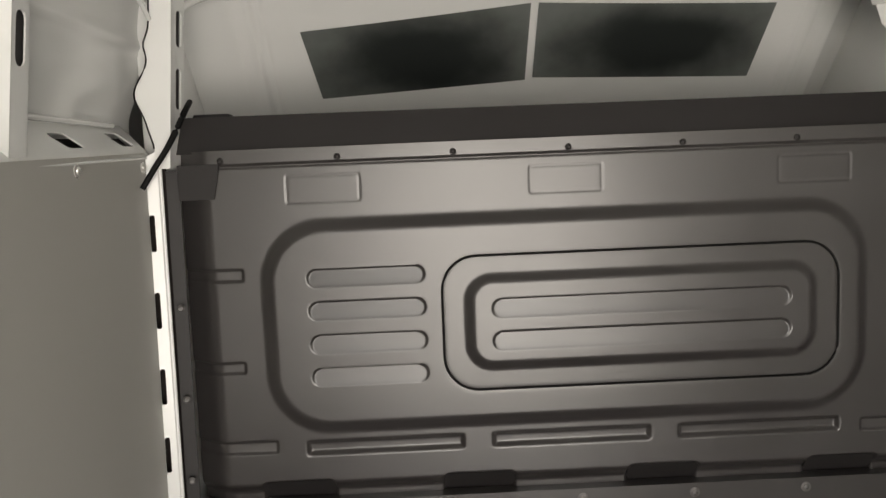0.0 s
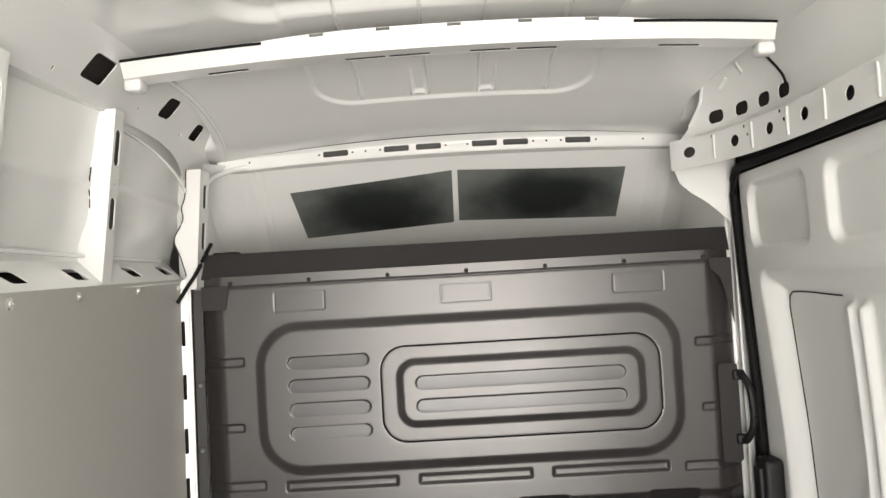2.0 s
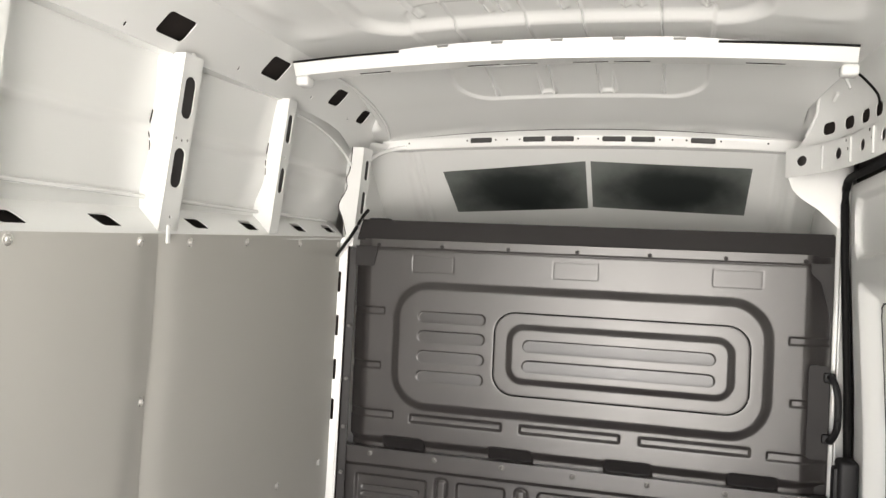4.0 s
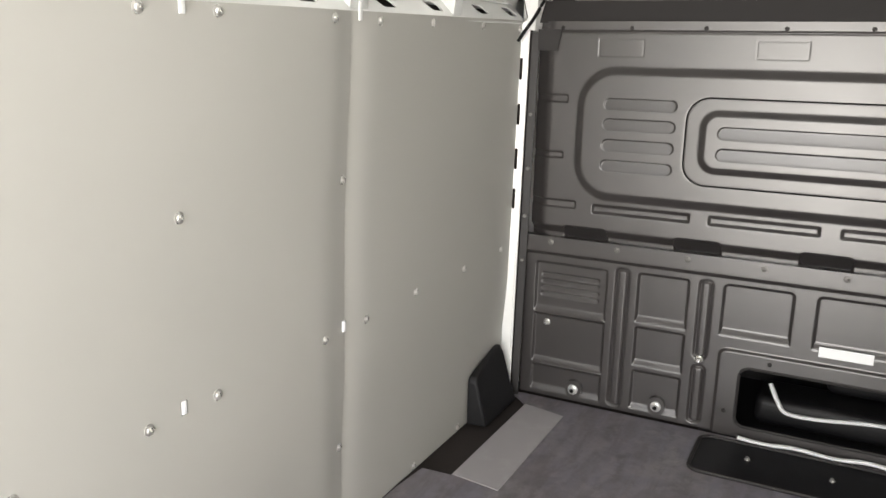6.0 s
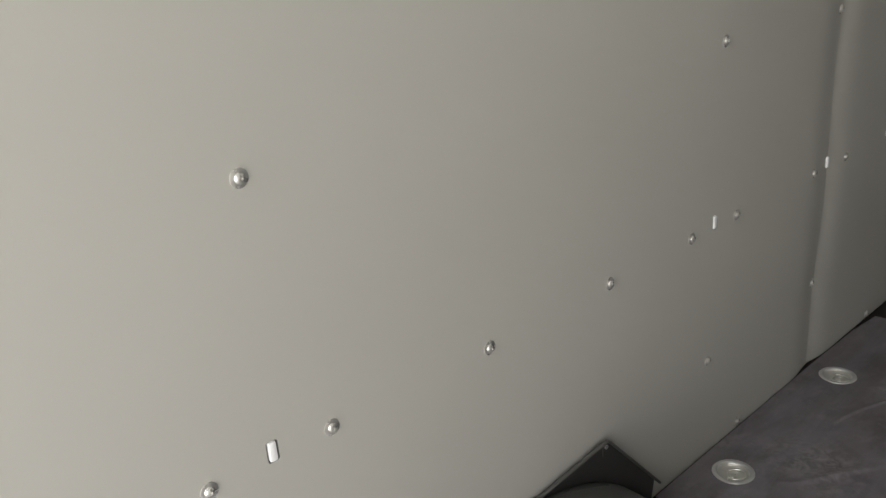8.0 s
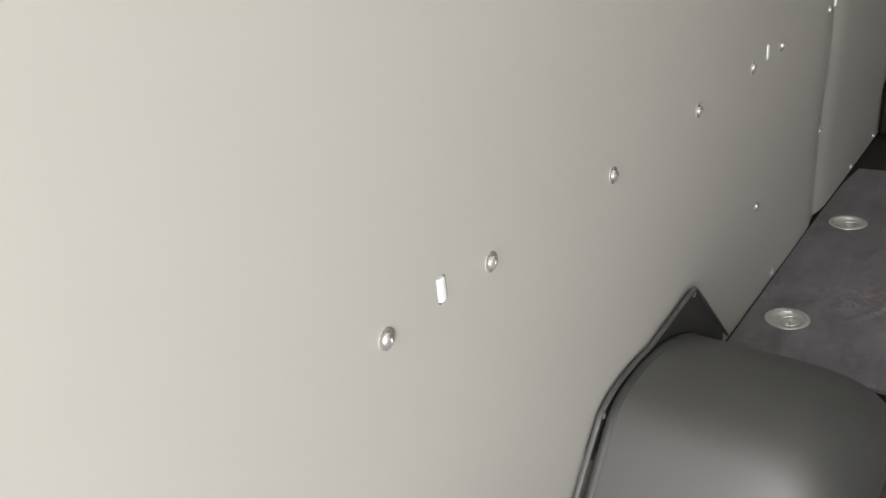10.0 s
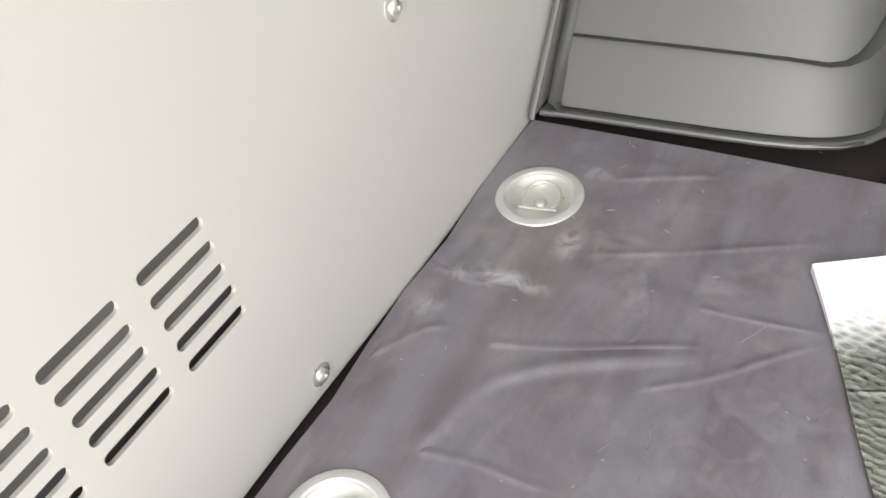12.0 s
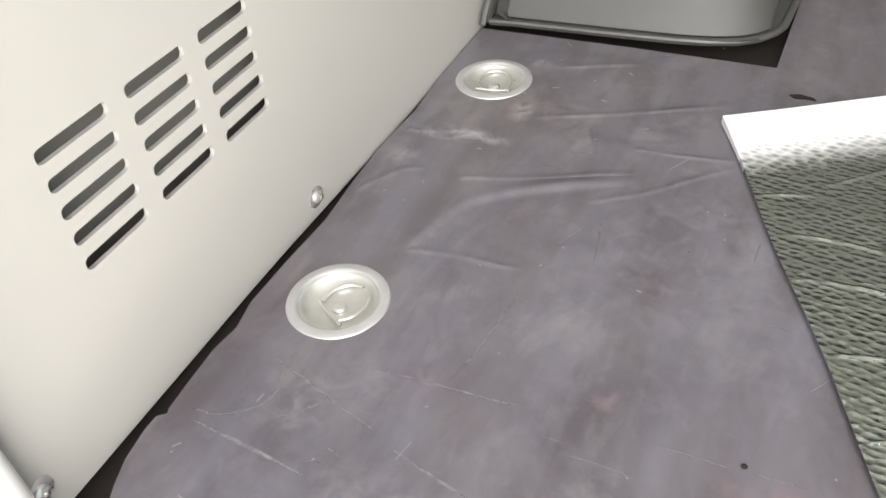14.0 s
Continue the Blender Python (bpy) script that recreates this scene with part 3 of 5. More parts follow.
def roof_height(U, V):
    """Stiffening pressings in the roof skin."""
    h = 0 * U
    # shallow field before the beam, its front corners rounded
    d = sd(U, V, 0.468, 1.310, -0.85, -0.055, 0.13)
    h += sunk(d, 0.008, 0.013)
    for x, start in ((0.605, -0.9), (0.762, -0.25), (0.807, -0.9), (0.962, -0.9), (1.010, -0.25), (1.170, -0.9)):
        w = 0.0022 + 0.0035 * ease((V + 0.20) / 0.10)
        h += 0.010 * np.exp(-(((U - x) / w) ** 2)) * ease((-0.07 - V) / 0.02) * ease((V - start) / 0.12)
    for x in (0.762, 0.962):
        h += 0.009 * np.exp(-(((V + 0.100) / 0.005) ** 2)) * ((U > x) & (U < x + 0.047))
    # the deeper field behind the beam, with a broad sloping border and thin ribs
    h += sunk(sd(U, V, 0.34, 1.44, -3.4, -0.66, 0.16), 0.024, 0.045)
    for x in (0.52, 0.72, 0.76, 0.92, 1.08, 1.12, 1.28):
        w = 0.003 + 0.008 * ease((V + 0.86) / 0.12)
        h += 0.014 * np.exp(-(((U - x) / w) ** 2)) * ease((-0.72 - V) / 0.03)
    # swellings beside it, where the roof meets the rail
    for x in (0.22, 1.56):
        h += 0.012 * np.exp(-(((U - x) / 0.05) ** 2)) * (0.5 + 0.5 * np.sin((V + 0.7) * 14)) * ease((-0.70 - V) / 0.06)
    return h


ceiling = relief("ceiling", np.arange(0.04, 1.7401, 0.0025), np.concatenate([np.arange(-3.62, -1.6, 0.03), np.arange(-1.6, -0.5, 0.012), np.arange(-0.5, 0.0, 0.004), np.arange(0.0, 0.2301, 0.01)]), roof_height,
                 lambda U, V, H: (U, V, roof_z(U, V) - H * 1.0), WHITE)
tagged(ceiling, "white painted ribbed steel roof skin", "ceiling", kind="structure")
tagged(part("roof_outer", box(-0.15, 1.925, -3.66, 0.93, 2.06, 2.08), WHITE), "white painted outer roof skin", "roof", kind="structure")


def arch_beam(name, y0, y1, z_end, rise, drop, x0, x1, holes, label):
    """A cross beam under the roof: arched hat section, slotted on its rear and front faces."""
    root = thing(name, label, "roof beam", kind="structure", at=(XC, (y0 + y1) / 2, z_end))
    arch = lambda x: z_end + rise * (1 - ((x - XC) / ((x1 - x0) / 2)) ** 2)
    cuts = [x0 + (x1 - x0) * k / 24 for k in range(1, 24)]
    inv = Matrix.Translation(-root.location)
    for nm, f, hs in (("underside", lambda u, v, w: Vector((u, y0 + (y1 - y0) * v, arch(u) + w)), holes),
                      ("front_flange", lambda u, v, w: Vector((u, y1 - w + 0.02 * v, arch(u) + drop * v)), ()),
                      ("rear_flange", lambda u, v, w: Vector((u, y0 + w - 0.02 * v, arch(u) + drop * v * (0.70 + 0.30 * math.exp(-((u - XC) / 0.5) ** 6)))), [rr(x, x + 0.034, 0.85, 0.985, 0) for x in (0.54, 0.70, 0.87, 1.04, 1.20)])):
        bm = plate([(x0, 0), (x1, 0), (x1, 1), (x0, 1)], hs, f, 0.001, ucuts=cuts)
        bmesh.ops.transform(bm, matrix=inv, verts=bm.verts)
        part(nm, bm, WHITE, root)
    # black strip laid just above the underside, to put shade into its slots
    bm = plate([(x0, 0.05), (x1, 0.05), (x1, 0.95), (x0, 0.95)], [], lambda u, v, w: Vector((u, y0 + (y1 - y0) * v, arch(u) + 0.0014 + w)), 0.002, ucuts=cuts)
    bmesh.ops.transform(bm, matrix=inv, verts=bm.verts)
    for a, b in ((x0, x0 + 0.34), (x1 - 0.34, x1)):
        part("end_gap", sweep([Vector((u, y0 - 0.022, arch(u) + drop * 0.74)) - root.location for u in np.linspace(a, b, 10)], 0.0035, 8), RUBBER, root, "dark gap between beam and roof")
    part("core", bm, VOID, root, "black strip added for the shade in the beam slots")
    return root


arch_beam("roof_beam", -0.62, -0.545, 1.912, 0.033, 0.05, 0.085, 1.655,
          [rr(x, x + 0.10, 0.62, 0.86, 0) for x in (0.275, 0.615, 0.725, 0.925, 1.04, 1.39)], "bright white arched roof beam with slots")
for x in (0.098, 1.642):
    tagged(part("beam_foot", box(x - 0.022, x + 0.022, -0.605, -0.555, 1.886, 1.916, 0.009, 3), WHITE), "white bracket under the end of the roof beam", "bracket", kind="structure")

# header over the cab opening
header = thing("header_beam", "white arched header beam with six oblong slots", "roof beam", kind="structure", at=(XC, 0.2, 1.8))


def header_place(u, v, w):
    """v: 0 to 0.075 up the face, then back under the roof."""
    rise = 0.028 * (1 - ((u - XC) / 0.82) ** 2)
    return Vector((u - XC, -0.03 * min(1, max(0, (v - 0.035) / 0.03)) + w + 0.012, v + rise - 0.005))


slots = [rr(x - 0.043, x + 0.043, 0.013, 0.033, 0.004, 2) for x in (0.477, 0.686, 0.796, 0.988, 1.095, 1.308)]
dots = [[(x + 0.004 * math.cos(k * math.pi / 3), 0.023 + 0.004 * math.sin(k * math.pi / 3)) for k in range(6)] for x in (0.18, 0.42, 0.535, 0.58, 0.63, 0.855, 0.93, 1.155, 1.20, 1.25, 1.37, 1.53)]
part("face", plate([(0.07, 0), (1.70, 0), (1.70, 0.09), (0.07, 0.09)], slots + dots, header_place, 0.003, ucuts=[0.07 + 0.0815 * k for k in range(1, 20)], vcuts=(0.036, 0.044, 0.052, 0.060, 0.066)), WHITE, header)
# plate behind the face, coloured dark to give the slots their shade
part("header_slot_shade", plate([(0.07, 0), (1.70, 0), (1.70, 0.11), (0.07, 0.11)], [], lambda u, v, w: header_place(u, v, w) + Vector((0, 0.03, 0)), 0.003, ucuts=[0.07 + 0.0815 * k for k in range(1, 20)]), ARCH_DARK, header)
part("seam", sweep([header_place(u, 0.056 - 0.009 * ((u - XC) / 0.59) ** 2, -0.001) for u in np.linspace(0.2, 1.6, 24)], 0.0025, 6), RUBBER, header, "dark joint between header and roof")
part("lower_lip", plate([(0.07, 0), (1.70, 0), (1.70, 0.09), (0.07, 0.09)], [], lambda u, v, w: header_place(u, 0, w) + Vector((0, v, -w)), 0.003, ucuts=[0.07 + 0.0815 * k for k in range(1, 20)]), WHITE, header)


# sloping roof front above the cab
def cab_y(x, z):
    return 0.34 + 1.0 * (1.778 - 0.035 * ((x - XC) / 0.6) ** 2 - z)


cab = relief("cab_roof_front", np.arange(0.0, 1.7401, 0.006), np.arange(1.30, 1.8201, 0.02),
             lambda U, V: groove(U - 0.17, 0.010, 0.010) + groove(U - 0.20, 0.006, 0.006) + groove(U - 1.61, 0.010, 0.010) + groove(U - 1.57, 0.006, 0.006),
             lambda U, V, H: (U, cab_y(U, V) - H - 0.9 * np.clip(np.abs(U - XC) - 0.76, 0, 1) * np.where(U < XC, 1.0, -1.2), V), WHITE)
tagged(cab, "white sloping inside of the cab roof front", "wall", kind="structure")
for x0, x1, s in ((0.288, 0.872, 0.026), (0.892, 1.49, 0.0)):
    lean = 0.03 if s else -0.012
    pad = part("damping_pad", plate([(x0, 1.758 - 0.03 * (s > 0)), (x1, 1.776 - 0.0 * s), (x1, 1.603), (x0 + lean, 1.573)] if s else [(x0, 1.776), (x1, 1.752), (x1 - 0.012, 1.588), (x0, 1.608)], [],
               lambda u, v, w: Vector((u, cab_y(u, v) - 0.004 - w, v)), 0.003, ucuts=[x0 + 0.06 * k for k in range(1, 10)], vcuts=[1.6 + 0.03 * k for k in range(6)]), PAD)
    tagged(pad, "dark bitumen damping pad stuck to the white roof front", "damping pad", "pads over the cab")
for nm, x0, x1, mat, what in (("cab_wall_left", -0.03, 0.02, WHITE, "white painted side wall of the cab"), ("cab_wall_right", 1.735, 1.785, WHITE, "white painted side wall of the cab")):
    tagged(part(nm, box(x0, x1, 0.06, 0.9, 0.0, 1.86, 0.01), mat), what, "wall", kind="structure")

# ---- left upper body side ----
side = thing("wall_left", "white painted body side with ribs, ledge and slotted pillars", "wall", kind="structure")


def side_x(y, z):
    """Outer skin: leans in towards the roof, and in at the front."""
    return -0.068 + 0.04 * (z - 1.45) / 0.4 + 0.022 * ease((y + 1.0) / 0.7) * ease((z - 1.50) / 0.10) + 0.03 * ease((z - 1.7) / 0.25) * ease((y + 1.0) / 0.6)


relief("skin", np.arange(-3.56, 0.0801, 0.02), np.arange(1.452, 1.8601, 0.01),
       lambda U, V: -groove(V - 1.665, 0.008, 0.012),
       lambda U, V, H: (side_x(U, V) + H, U, V), WHITE, side, thick=0.02)
ledge_holes = [[(a, 0.33 + b / 0.108) for a, b in rr(y - 0.026, y + 0.046, 0.0, 0.038, 0.009, 3, lean=-0.75)] for y in (-0.06, -0.31, -0.65, -0.93, -1.30, -1.59, -1.90, -2.2)]
part("ledge", plate([(-3.56, 0), (0.02, 0), (0.02, 1), (-3.56, 1)], ledge_holes,
     lambda u, v, w: Vector((0.004 - 0.075 * v - 0.5 * w, u, panel_top(u) - 0.012 + 0.078 * v - w)), 0.003), WHITE, side)
part("ledge_bead", sweep([(side_x(y, 1.492) + 0.012, y, 1.492) for y in np.arange(-3.55, 0.03, 0.1)], 0.0055, 8), WHITE, side)
# black sheets added behind the ledge holes, for the shade inside
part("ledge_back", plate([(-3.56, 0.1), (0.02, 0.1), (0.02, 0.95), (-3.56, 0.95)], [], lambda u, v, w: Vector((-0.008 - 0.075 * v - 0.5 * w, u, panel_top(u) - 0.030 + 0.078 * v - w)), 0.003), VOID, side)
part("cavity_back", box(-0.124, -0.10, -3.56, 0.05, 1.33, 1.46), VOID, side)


def pillar(y, width, depth_lean, slots_z, dots_z=(), wide_slot=0.026, lower=1.40, inset=0.0):
    """A hat-section upright on the body side, with oblong slots in its inner face."""
    x_in = lambda z: depth_lean * (z - 1.40) - inset
    holes = [rr(width * 0.5 - wide_slot / 2, width * 0.5 + wide_slot / 2, a, b, wide_slot * 0.42, 4) for a, b in slots_z]
    holes += [[(u + 0.0045 * math.cos(k * math.pi / 3), z + 0.0045 * math.sin(k * math.pi / 3)) for k in range(6)] for u, z in dots_z]
    root = part("pillar", plate([(0, lower), (width, lower), (width, 1.853), (0, 1.853)], holes, lambda u, v, w: Vector((x_in(v) - w, y + u + 0.0 * v, v)), 0.003, vcuts=(1.5, 1.6, 1.7, 1.8)), WHITE, side)
    # dark sheet added close behind the slots, in place of their shade
    part("pillar_slot_shade", plate([(0.005, lower), (width - 0.005, lower), (width - 0.005, 1.85), (0.005, 1.85)], [], lambda u, v, w: Vector((x_in(v) - 0.006 - w, y + u, v)), 0.002), STEEL_DARK, root, "dark sheet added for the shade inside the pillar slots")
    for u, s in ((0, 1), (width, -1)):
        n = 24
        loop = [(0.0, lower + (1.853 - lower) * k / n) for k in range(n + 1)] + [(-0.105, 1.853 - (1.853 - lower) * k / n) for k in range(n + 1)]
        flare = lambda v: 0.004 + 0.009 * float(ease((1.57 - v) / 0.07)) + 0.006 * math.sin(v * 42) + 0.008 * math.exp(-((v - 1.66) / 0.02) ** 2)
        part("pillar_flank", plate(loop, [], lambda a, v, w: Vector((x_in(v) + a, y + u + s * w - s * flare(v) * (a / -0.08), v)), 0.003, vcuts=()), WHITE, root)
    edge_ = [(side_x(y, v) + 0.003, v) for v in np.linspace(1.61, 1.71, 12)]
    part("pillar_gap", sweep([(x, y - flare(v) * max(0, (x_in(v) - x) / 0.08) - 0.001, v) for x, v in edge_], 0.0016, 6), RUBBER, root, "thin dark gap along the pillar flange")
    return root


three = lambda w: [(w * 0.2, 1.642), (w * 0.5, 1.640), (w * 0.8, 1.643), (w * 0.5, 1.445)]
pillar(-1.765, 0.088, 0.09, ((1.505, 1.60), (1.68, 1.79)), three(0.085), 0.042)
pillar(-1.135, 0.080, 0.127, ((1.52, 1.62), (1.695, 1.80)), three(0.080), 0.046, inset=0.013)
pillar(-0.565, 0.054, 0.12, ((1.555, 1.635), (1.715, 1.805)), [(0.026, 1.67)], 0.030, inset=0.013)
pillar(-2.92, 0.08, 0.06, ((1.505, 1.60), (1.68, 1.79)), three(0.08), 0.032)
# post beside the partition
def post_x(z):
    return 0.056 + 0.08 * (z - 1.44)


post = part("door_post", plate([(0, 1.40), (0.075, 1.40), (0.075, 1.775), (0, 1.775)], [rr(0.034, 0.062, 1.525, 1.61, 0.010, 4), rr(0.034, 0.062, 1.655, 1.73, 0.010, 4)],
            lambda u, v, w: Vector((post_x(v) + 0.12 * max(0, u - 0.03) - w, -0.025 + u, v)), 0.003, ucuts=(0.03,), vcuts=(1.5, 1.6, 1.7)), WHITE, side)
# dark backing added so the post's slots look shaded
part("post_slot_shade", plate([(0.02, 1.42), (0.073, 1.42), (0.073, 1.77), (0.02, 1.77)], [], lambda u, v, w: Vector((post_x(v) - 0.010 + 0.12 * max(0, u - 0.03) - w, -0.025 + u, v)), 0.003), STEEL_DARK, post)
# its rear flank ends in a wavy flange over the body skin
flank_w = lambda z: 0.043 + 0.028 * math.exp(-((z - 1.555) / 0.045) ** 2) + 0.010 * math.exp(-((z - 1.655) / 0.022) ** 2) - 0.012 * math.exp(-((z - 1.44) / 0.03) ** 2)
zs = [1.40 + 0.375 * k / 36 for k in range(37)]
part("post_flank", plate([(0, z) for z in zs] + [(flank_w(z), z) for z in reversed(zs)], [], lambda u, v, w: Vector((post_x(v) - u, -0.025 + w - 0.12 * u, v)), 0.003), WHITE, post)
part("post_gap", sweep([(post_x(z) - flank_w(z) - 0.001, -0.027 - 0.12 * flank_w(z), z) for z in zs[4:]], 0.0017, 6), RUBBER, post, "thin dark gap along the post's flange")
part("bay_bead", sweep(curve_through([(0.006, -0.50, 1.828), (0.012, -0.36, 1.818), (0.020, -0.25, 1.798), (0.028, -0.15, 1.768), (0.034, -0.08, 1.735), (0.036, -0.035, 1.705)], 6), 0.005, 8), WHITE, side)

# rail along the roof edge with square holes; its lower edge sweeps down at the front
def rail_place(u, v, w):
    return Vector((0.012 + 0.085 * v + 0.02 * v * v + 0.045 * float(ease((u + 0.6) / 0.6)) - w * 0.8, u, 1.848 + 0.145 * v + w * 0.5))


sweep_edge = [(-0.50, -0.03), (-0.36, -0.06), (-0.24, -0.13), (-0.14, -0.24), (-0.06, -0.40), (0.0, -0.56), (0.03, -0.66)]
rail_out = [(-3.56, 0), (-0.6, 0.0)] + sweep_edge + [(0.12, -0.62), (0.17, -0.5), (0.24, -0.36), (0.25, 0.3), (0.15, 0.9), (0.05, 1.0), (-0.1, 1.0), (-0.25, 1), (-3.56, 1)]
rail_holes = [[(p, v0 + q / 0.168) for p, q in rr(y - a, y + a, 0, (v1 - v0) * 0.168, 0.014 if y > -0.4 else 0.011, 4, lean=0.25)] for y, a, v0, v1 in ((-0.05, 0.034, 0.10, 0.42), (-0.285, 0.036, 0.26, 0.62), (-0.70, 0.055, 0.28, 0.66), (-1.19, 0.055, 0.20, 0.55), (-1.75, 0.06, 0.26, 0.66))]
rail_holes += [[(y + 0.005 * math.cos(k * math.pi / 3), v + 0.04 * math.sin(k * math.pi / 3)) for k in range(6)] for y, v in ((-0.42, 0.25), (-0.86, 0.2), (-1.34, 0.12), (-0.14, 0.1))]
part("cant_rail", plate(rail_out, rail_holes, rail_place, 0.003, ucuts=[-0.6 + 0.05 * k for k in range(17)], vcuts=(-0.4, -0.2, 0.0, 0.2, 0.4, 0.6, 0.8)), WHITE, side, smooth=50)
part("rail_return", plate([(-3.56, -0.06), (-0.45, -0.06), (-0.45, 0.013), (-3.56, 0.013)], [], lambda u, v, w: Vector((v, u, 1.8475 + w)), 0.003), WHITE, side)
# black sheets added behind the rail holes, standing in for shade
part("rail_hole_shade", plate([(-3.56, 0.05), (-0.5, 0.05), (-0.1, 0.03), (0.09, 0.05), (0.09, 0.40), (0.0, 0.5), (-0.12, 0.66), (-3.56, 0.8)], [], lambda u, v, w: rail_place(u, v, 0) + Vector((-0.022 - w, 0, 0.008)), 0.002, ucuts=[-0.6 + 0.075 * k for k in range(9)], vcuts=(0.2, 0.5)), VOID, side)
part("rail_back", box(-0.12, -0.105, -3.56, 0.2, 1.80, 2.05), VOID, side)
part("corner_fillet", sweep(curve_through([(0.17, 0.214, 1.808), (0.12, 0.198, 1.798), (0.08, 0.14, 1.772), (0.058, 0.075, 1.735), (0.030, 0.040, 1.70)], 6), 0.011, 10, 0.8), WHITE, side)
part("roof_bead", sweep(curve_through([(0.125, -0.52, 1.955), (0.135, -0.3, 1.945), (0.14, -0.1, 1.915), (0.135, 0.06, 1.87), (0.12, 0.15, 1.83)], 6), 0.006, 8), WHITE, side)
for y, z in ((-0.52, 1.865), (-1.07, 1.87), (-1.69, 1.875)):
    part("weld_tab", box(0.012, 0.024, y - 0.01, y + 0.012, z - 0.014, z + 0.014, 0.003), WHITE, side)

# front jamb between lining and partition
jamb = part("jamb", plate([(0.0, 0.0), (0.0, 1.42), (0.058, 1.44), (0.066, 0.0)], [rr(0.016, 0.033, z, z + 0.078, 0.005, 2) for z in (0.745, 0.895, 1.06, 1.225)],
            lambda u, v, w: Vector((-0.010 + 0.62 * u - 0.2 * w, -0.072 + 0.050 * v / 1.4 + 0.16 * u + 0.95 * w, v)), 0.003), WHITE, side)
part("jamb_bead", sweep([(0.029, -0.062, 0.0), (0.028, -0.038, 0.7), (0.027, -0.014, 1.40)], 0.0045), WHITE, side)
part("partition_flange", plate([(0.032, 0.0), (0.058, 0.0), (0.058, 1.395), (0.032, 1.395)], [], lambda u, v, w: Vector((u, -0.044 + 0.036 * v + 0.3 * (u - 0.032) + w, v)), 0.003), STEEL_DARK, side, "dark grey flange screwed to the jamb")
# black box added behind the jamb slots to shade them
part("jamb_back", box(-0.06, 0.03, 0.012, 0.02, 0.0, 1.42), VOID, side)

# ---- lining boards ----
def bow(y, z):
    """How far the thin boards bulge off the body side."""
    b = 0.030 * float(ease((z - 0.75) / 0.65)) * math.exp(-(((y + 1.5) / 0.70) ** 2)) - 0.012 * float(ease((0.5 - z) / 0.3)) * float(ease((y + 2.4) / 0.5))
    return b - 0.009 * float(ease((0.13 - z) / 0.12)) * float(ease((-2.9 - y) / 0.4))


bolt_bm = lambda s=1.0: lathe([(0.0125 * s, 0), (0.0125 * s, 0.0012 * s), (0.0105 * s, 0.002 * s), (0.0072 * s, 0.0022 * s), (0.0070 * s, 0.0048 * s), (0.0050 * s, 0.0064 * s), (0.0022 * s, 0.0069 * s), (0.0020 * s, 0.0052 * s)], 16, pose(0, 0, 0, 0, 90, 0))


def lining(name, y0, y1, holes, bolts, label, seam=None, back=0.0):
    root = thing(name, label, "lining panel", "lining boards on the side wall", at=(0, (y0 + y1) / 2, 0))
    inv = Matrix.Translation(-root.location)
    dip = lambda y: (-0.011 * math.exp(-(((y - seam) / 0.06) ** 2)) if seam else 0) - back * math.exp(-(((y + 1.2) / 0.075) ** 2))
    out = [(y0, -0.005), (y1 if y1 < -1 else y1 - 0.05, -0.005), (y1, panel_top(y1) - 0.002), (y0, panel_top(y0) - 0.002)]
    bm = plate(out, holes, lambda u, v, w: Vector((bow(u, v) + dip(u) - w, u, v)), 0.004, ucuts=np.arange(y0 + 0.03, y1, 0.03), vcuts=np.arange(0.08, 1.4, 0.08))
    bmesh.ops.transform(bm, matrix=inv, verts=bm.verts)
    part("board", bm, LINING, root, smooth=40)
    first = None
    for y, z in bolts:
        p = Vector((bow(y, z) + dip(y), y, z)) - root.location
        if first is None:
            first = part("bolt", bolt_bm(), CHROME, root, "zinc plated bolt with washer")
            first.location = p
        else:
            share(first, *p, turn=0)
    return root


window = lambda y: rr(y - 0.009, y + 0.009, 0.585, 0.617, 0.004, 3)
vents = [rr(a - 0.001, b + 0.001, z - 0.0068, z + 0.0042, 0.0045, 3) for a, b in ((-3.265, -3.205), (-3.347, -3.285), (-3.430, -3.367)) for z in (0.161, 0.1833, 0.2055, 0.2278, 0.25)]
lining("lining_panel", -1.20, -0.02, [], [(-0.135, 0.604), (-0.455, 0.600), (-0.795, 0.603), (-1.075, 0.595), (-0.04, 1.404), (-0.368, 1.401), (-0.733, 1.392), (-1.042, 1.383), (-0.445, 0.012), (-0.77, 0.010)],
       "pale grey lining board, bolted, beside the partition", back=0.017)
lining("lining_panel", REAR, -1.168, [window(-1.757), window(-2.88)] + vents,
       [(-1.268, 0.594), (-1.186, 0.992), (-1.182, 0.256), (-1.754, 0.988), (-1.748, 0.255), (-1.662, 0.593), (-1.850, 0.591), (-2.138, 0.587), (-2.468, 0.586), (-2.786, 0.592), (-2.975, 0.592),
        (-2.862, 0.971), (-2.95, 0.268), (-3.16, 0.019), (-3.537, 0.031), (-1.588, 0.012), (-1.254, 1.379), (-1.649, 1.371), (-1.840, 1.366), (-2.3, 1.357), (-2.9, 1.344)],
       "pale grey lining board with slotted vents, bolted to the side wall", seam=-1.168)
# white plugs added for the white body seen through the openings
for y in (-1.757, -2.88, -1.173):
    x = -0.007 if y > -1.5 else 0.0
    c = part("clip", box(x - 0.008, x + 0.0022, y - 0.0062, y + 0.0062, 0.586, 0.616, 0.003), PALE)
    tagged(c, "white plug added for the body seen through a slot", "clip", "clips in the lining")
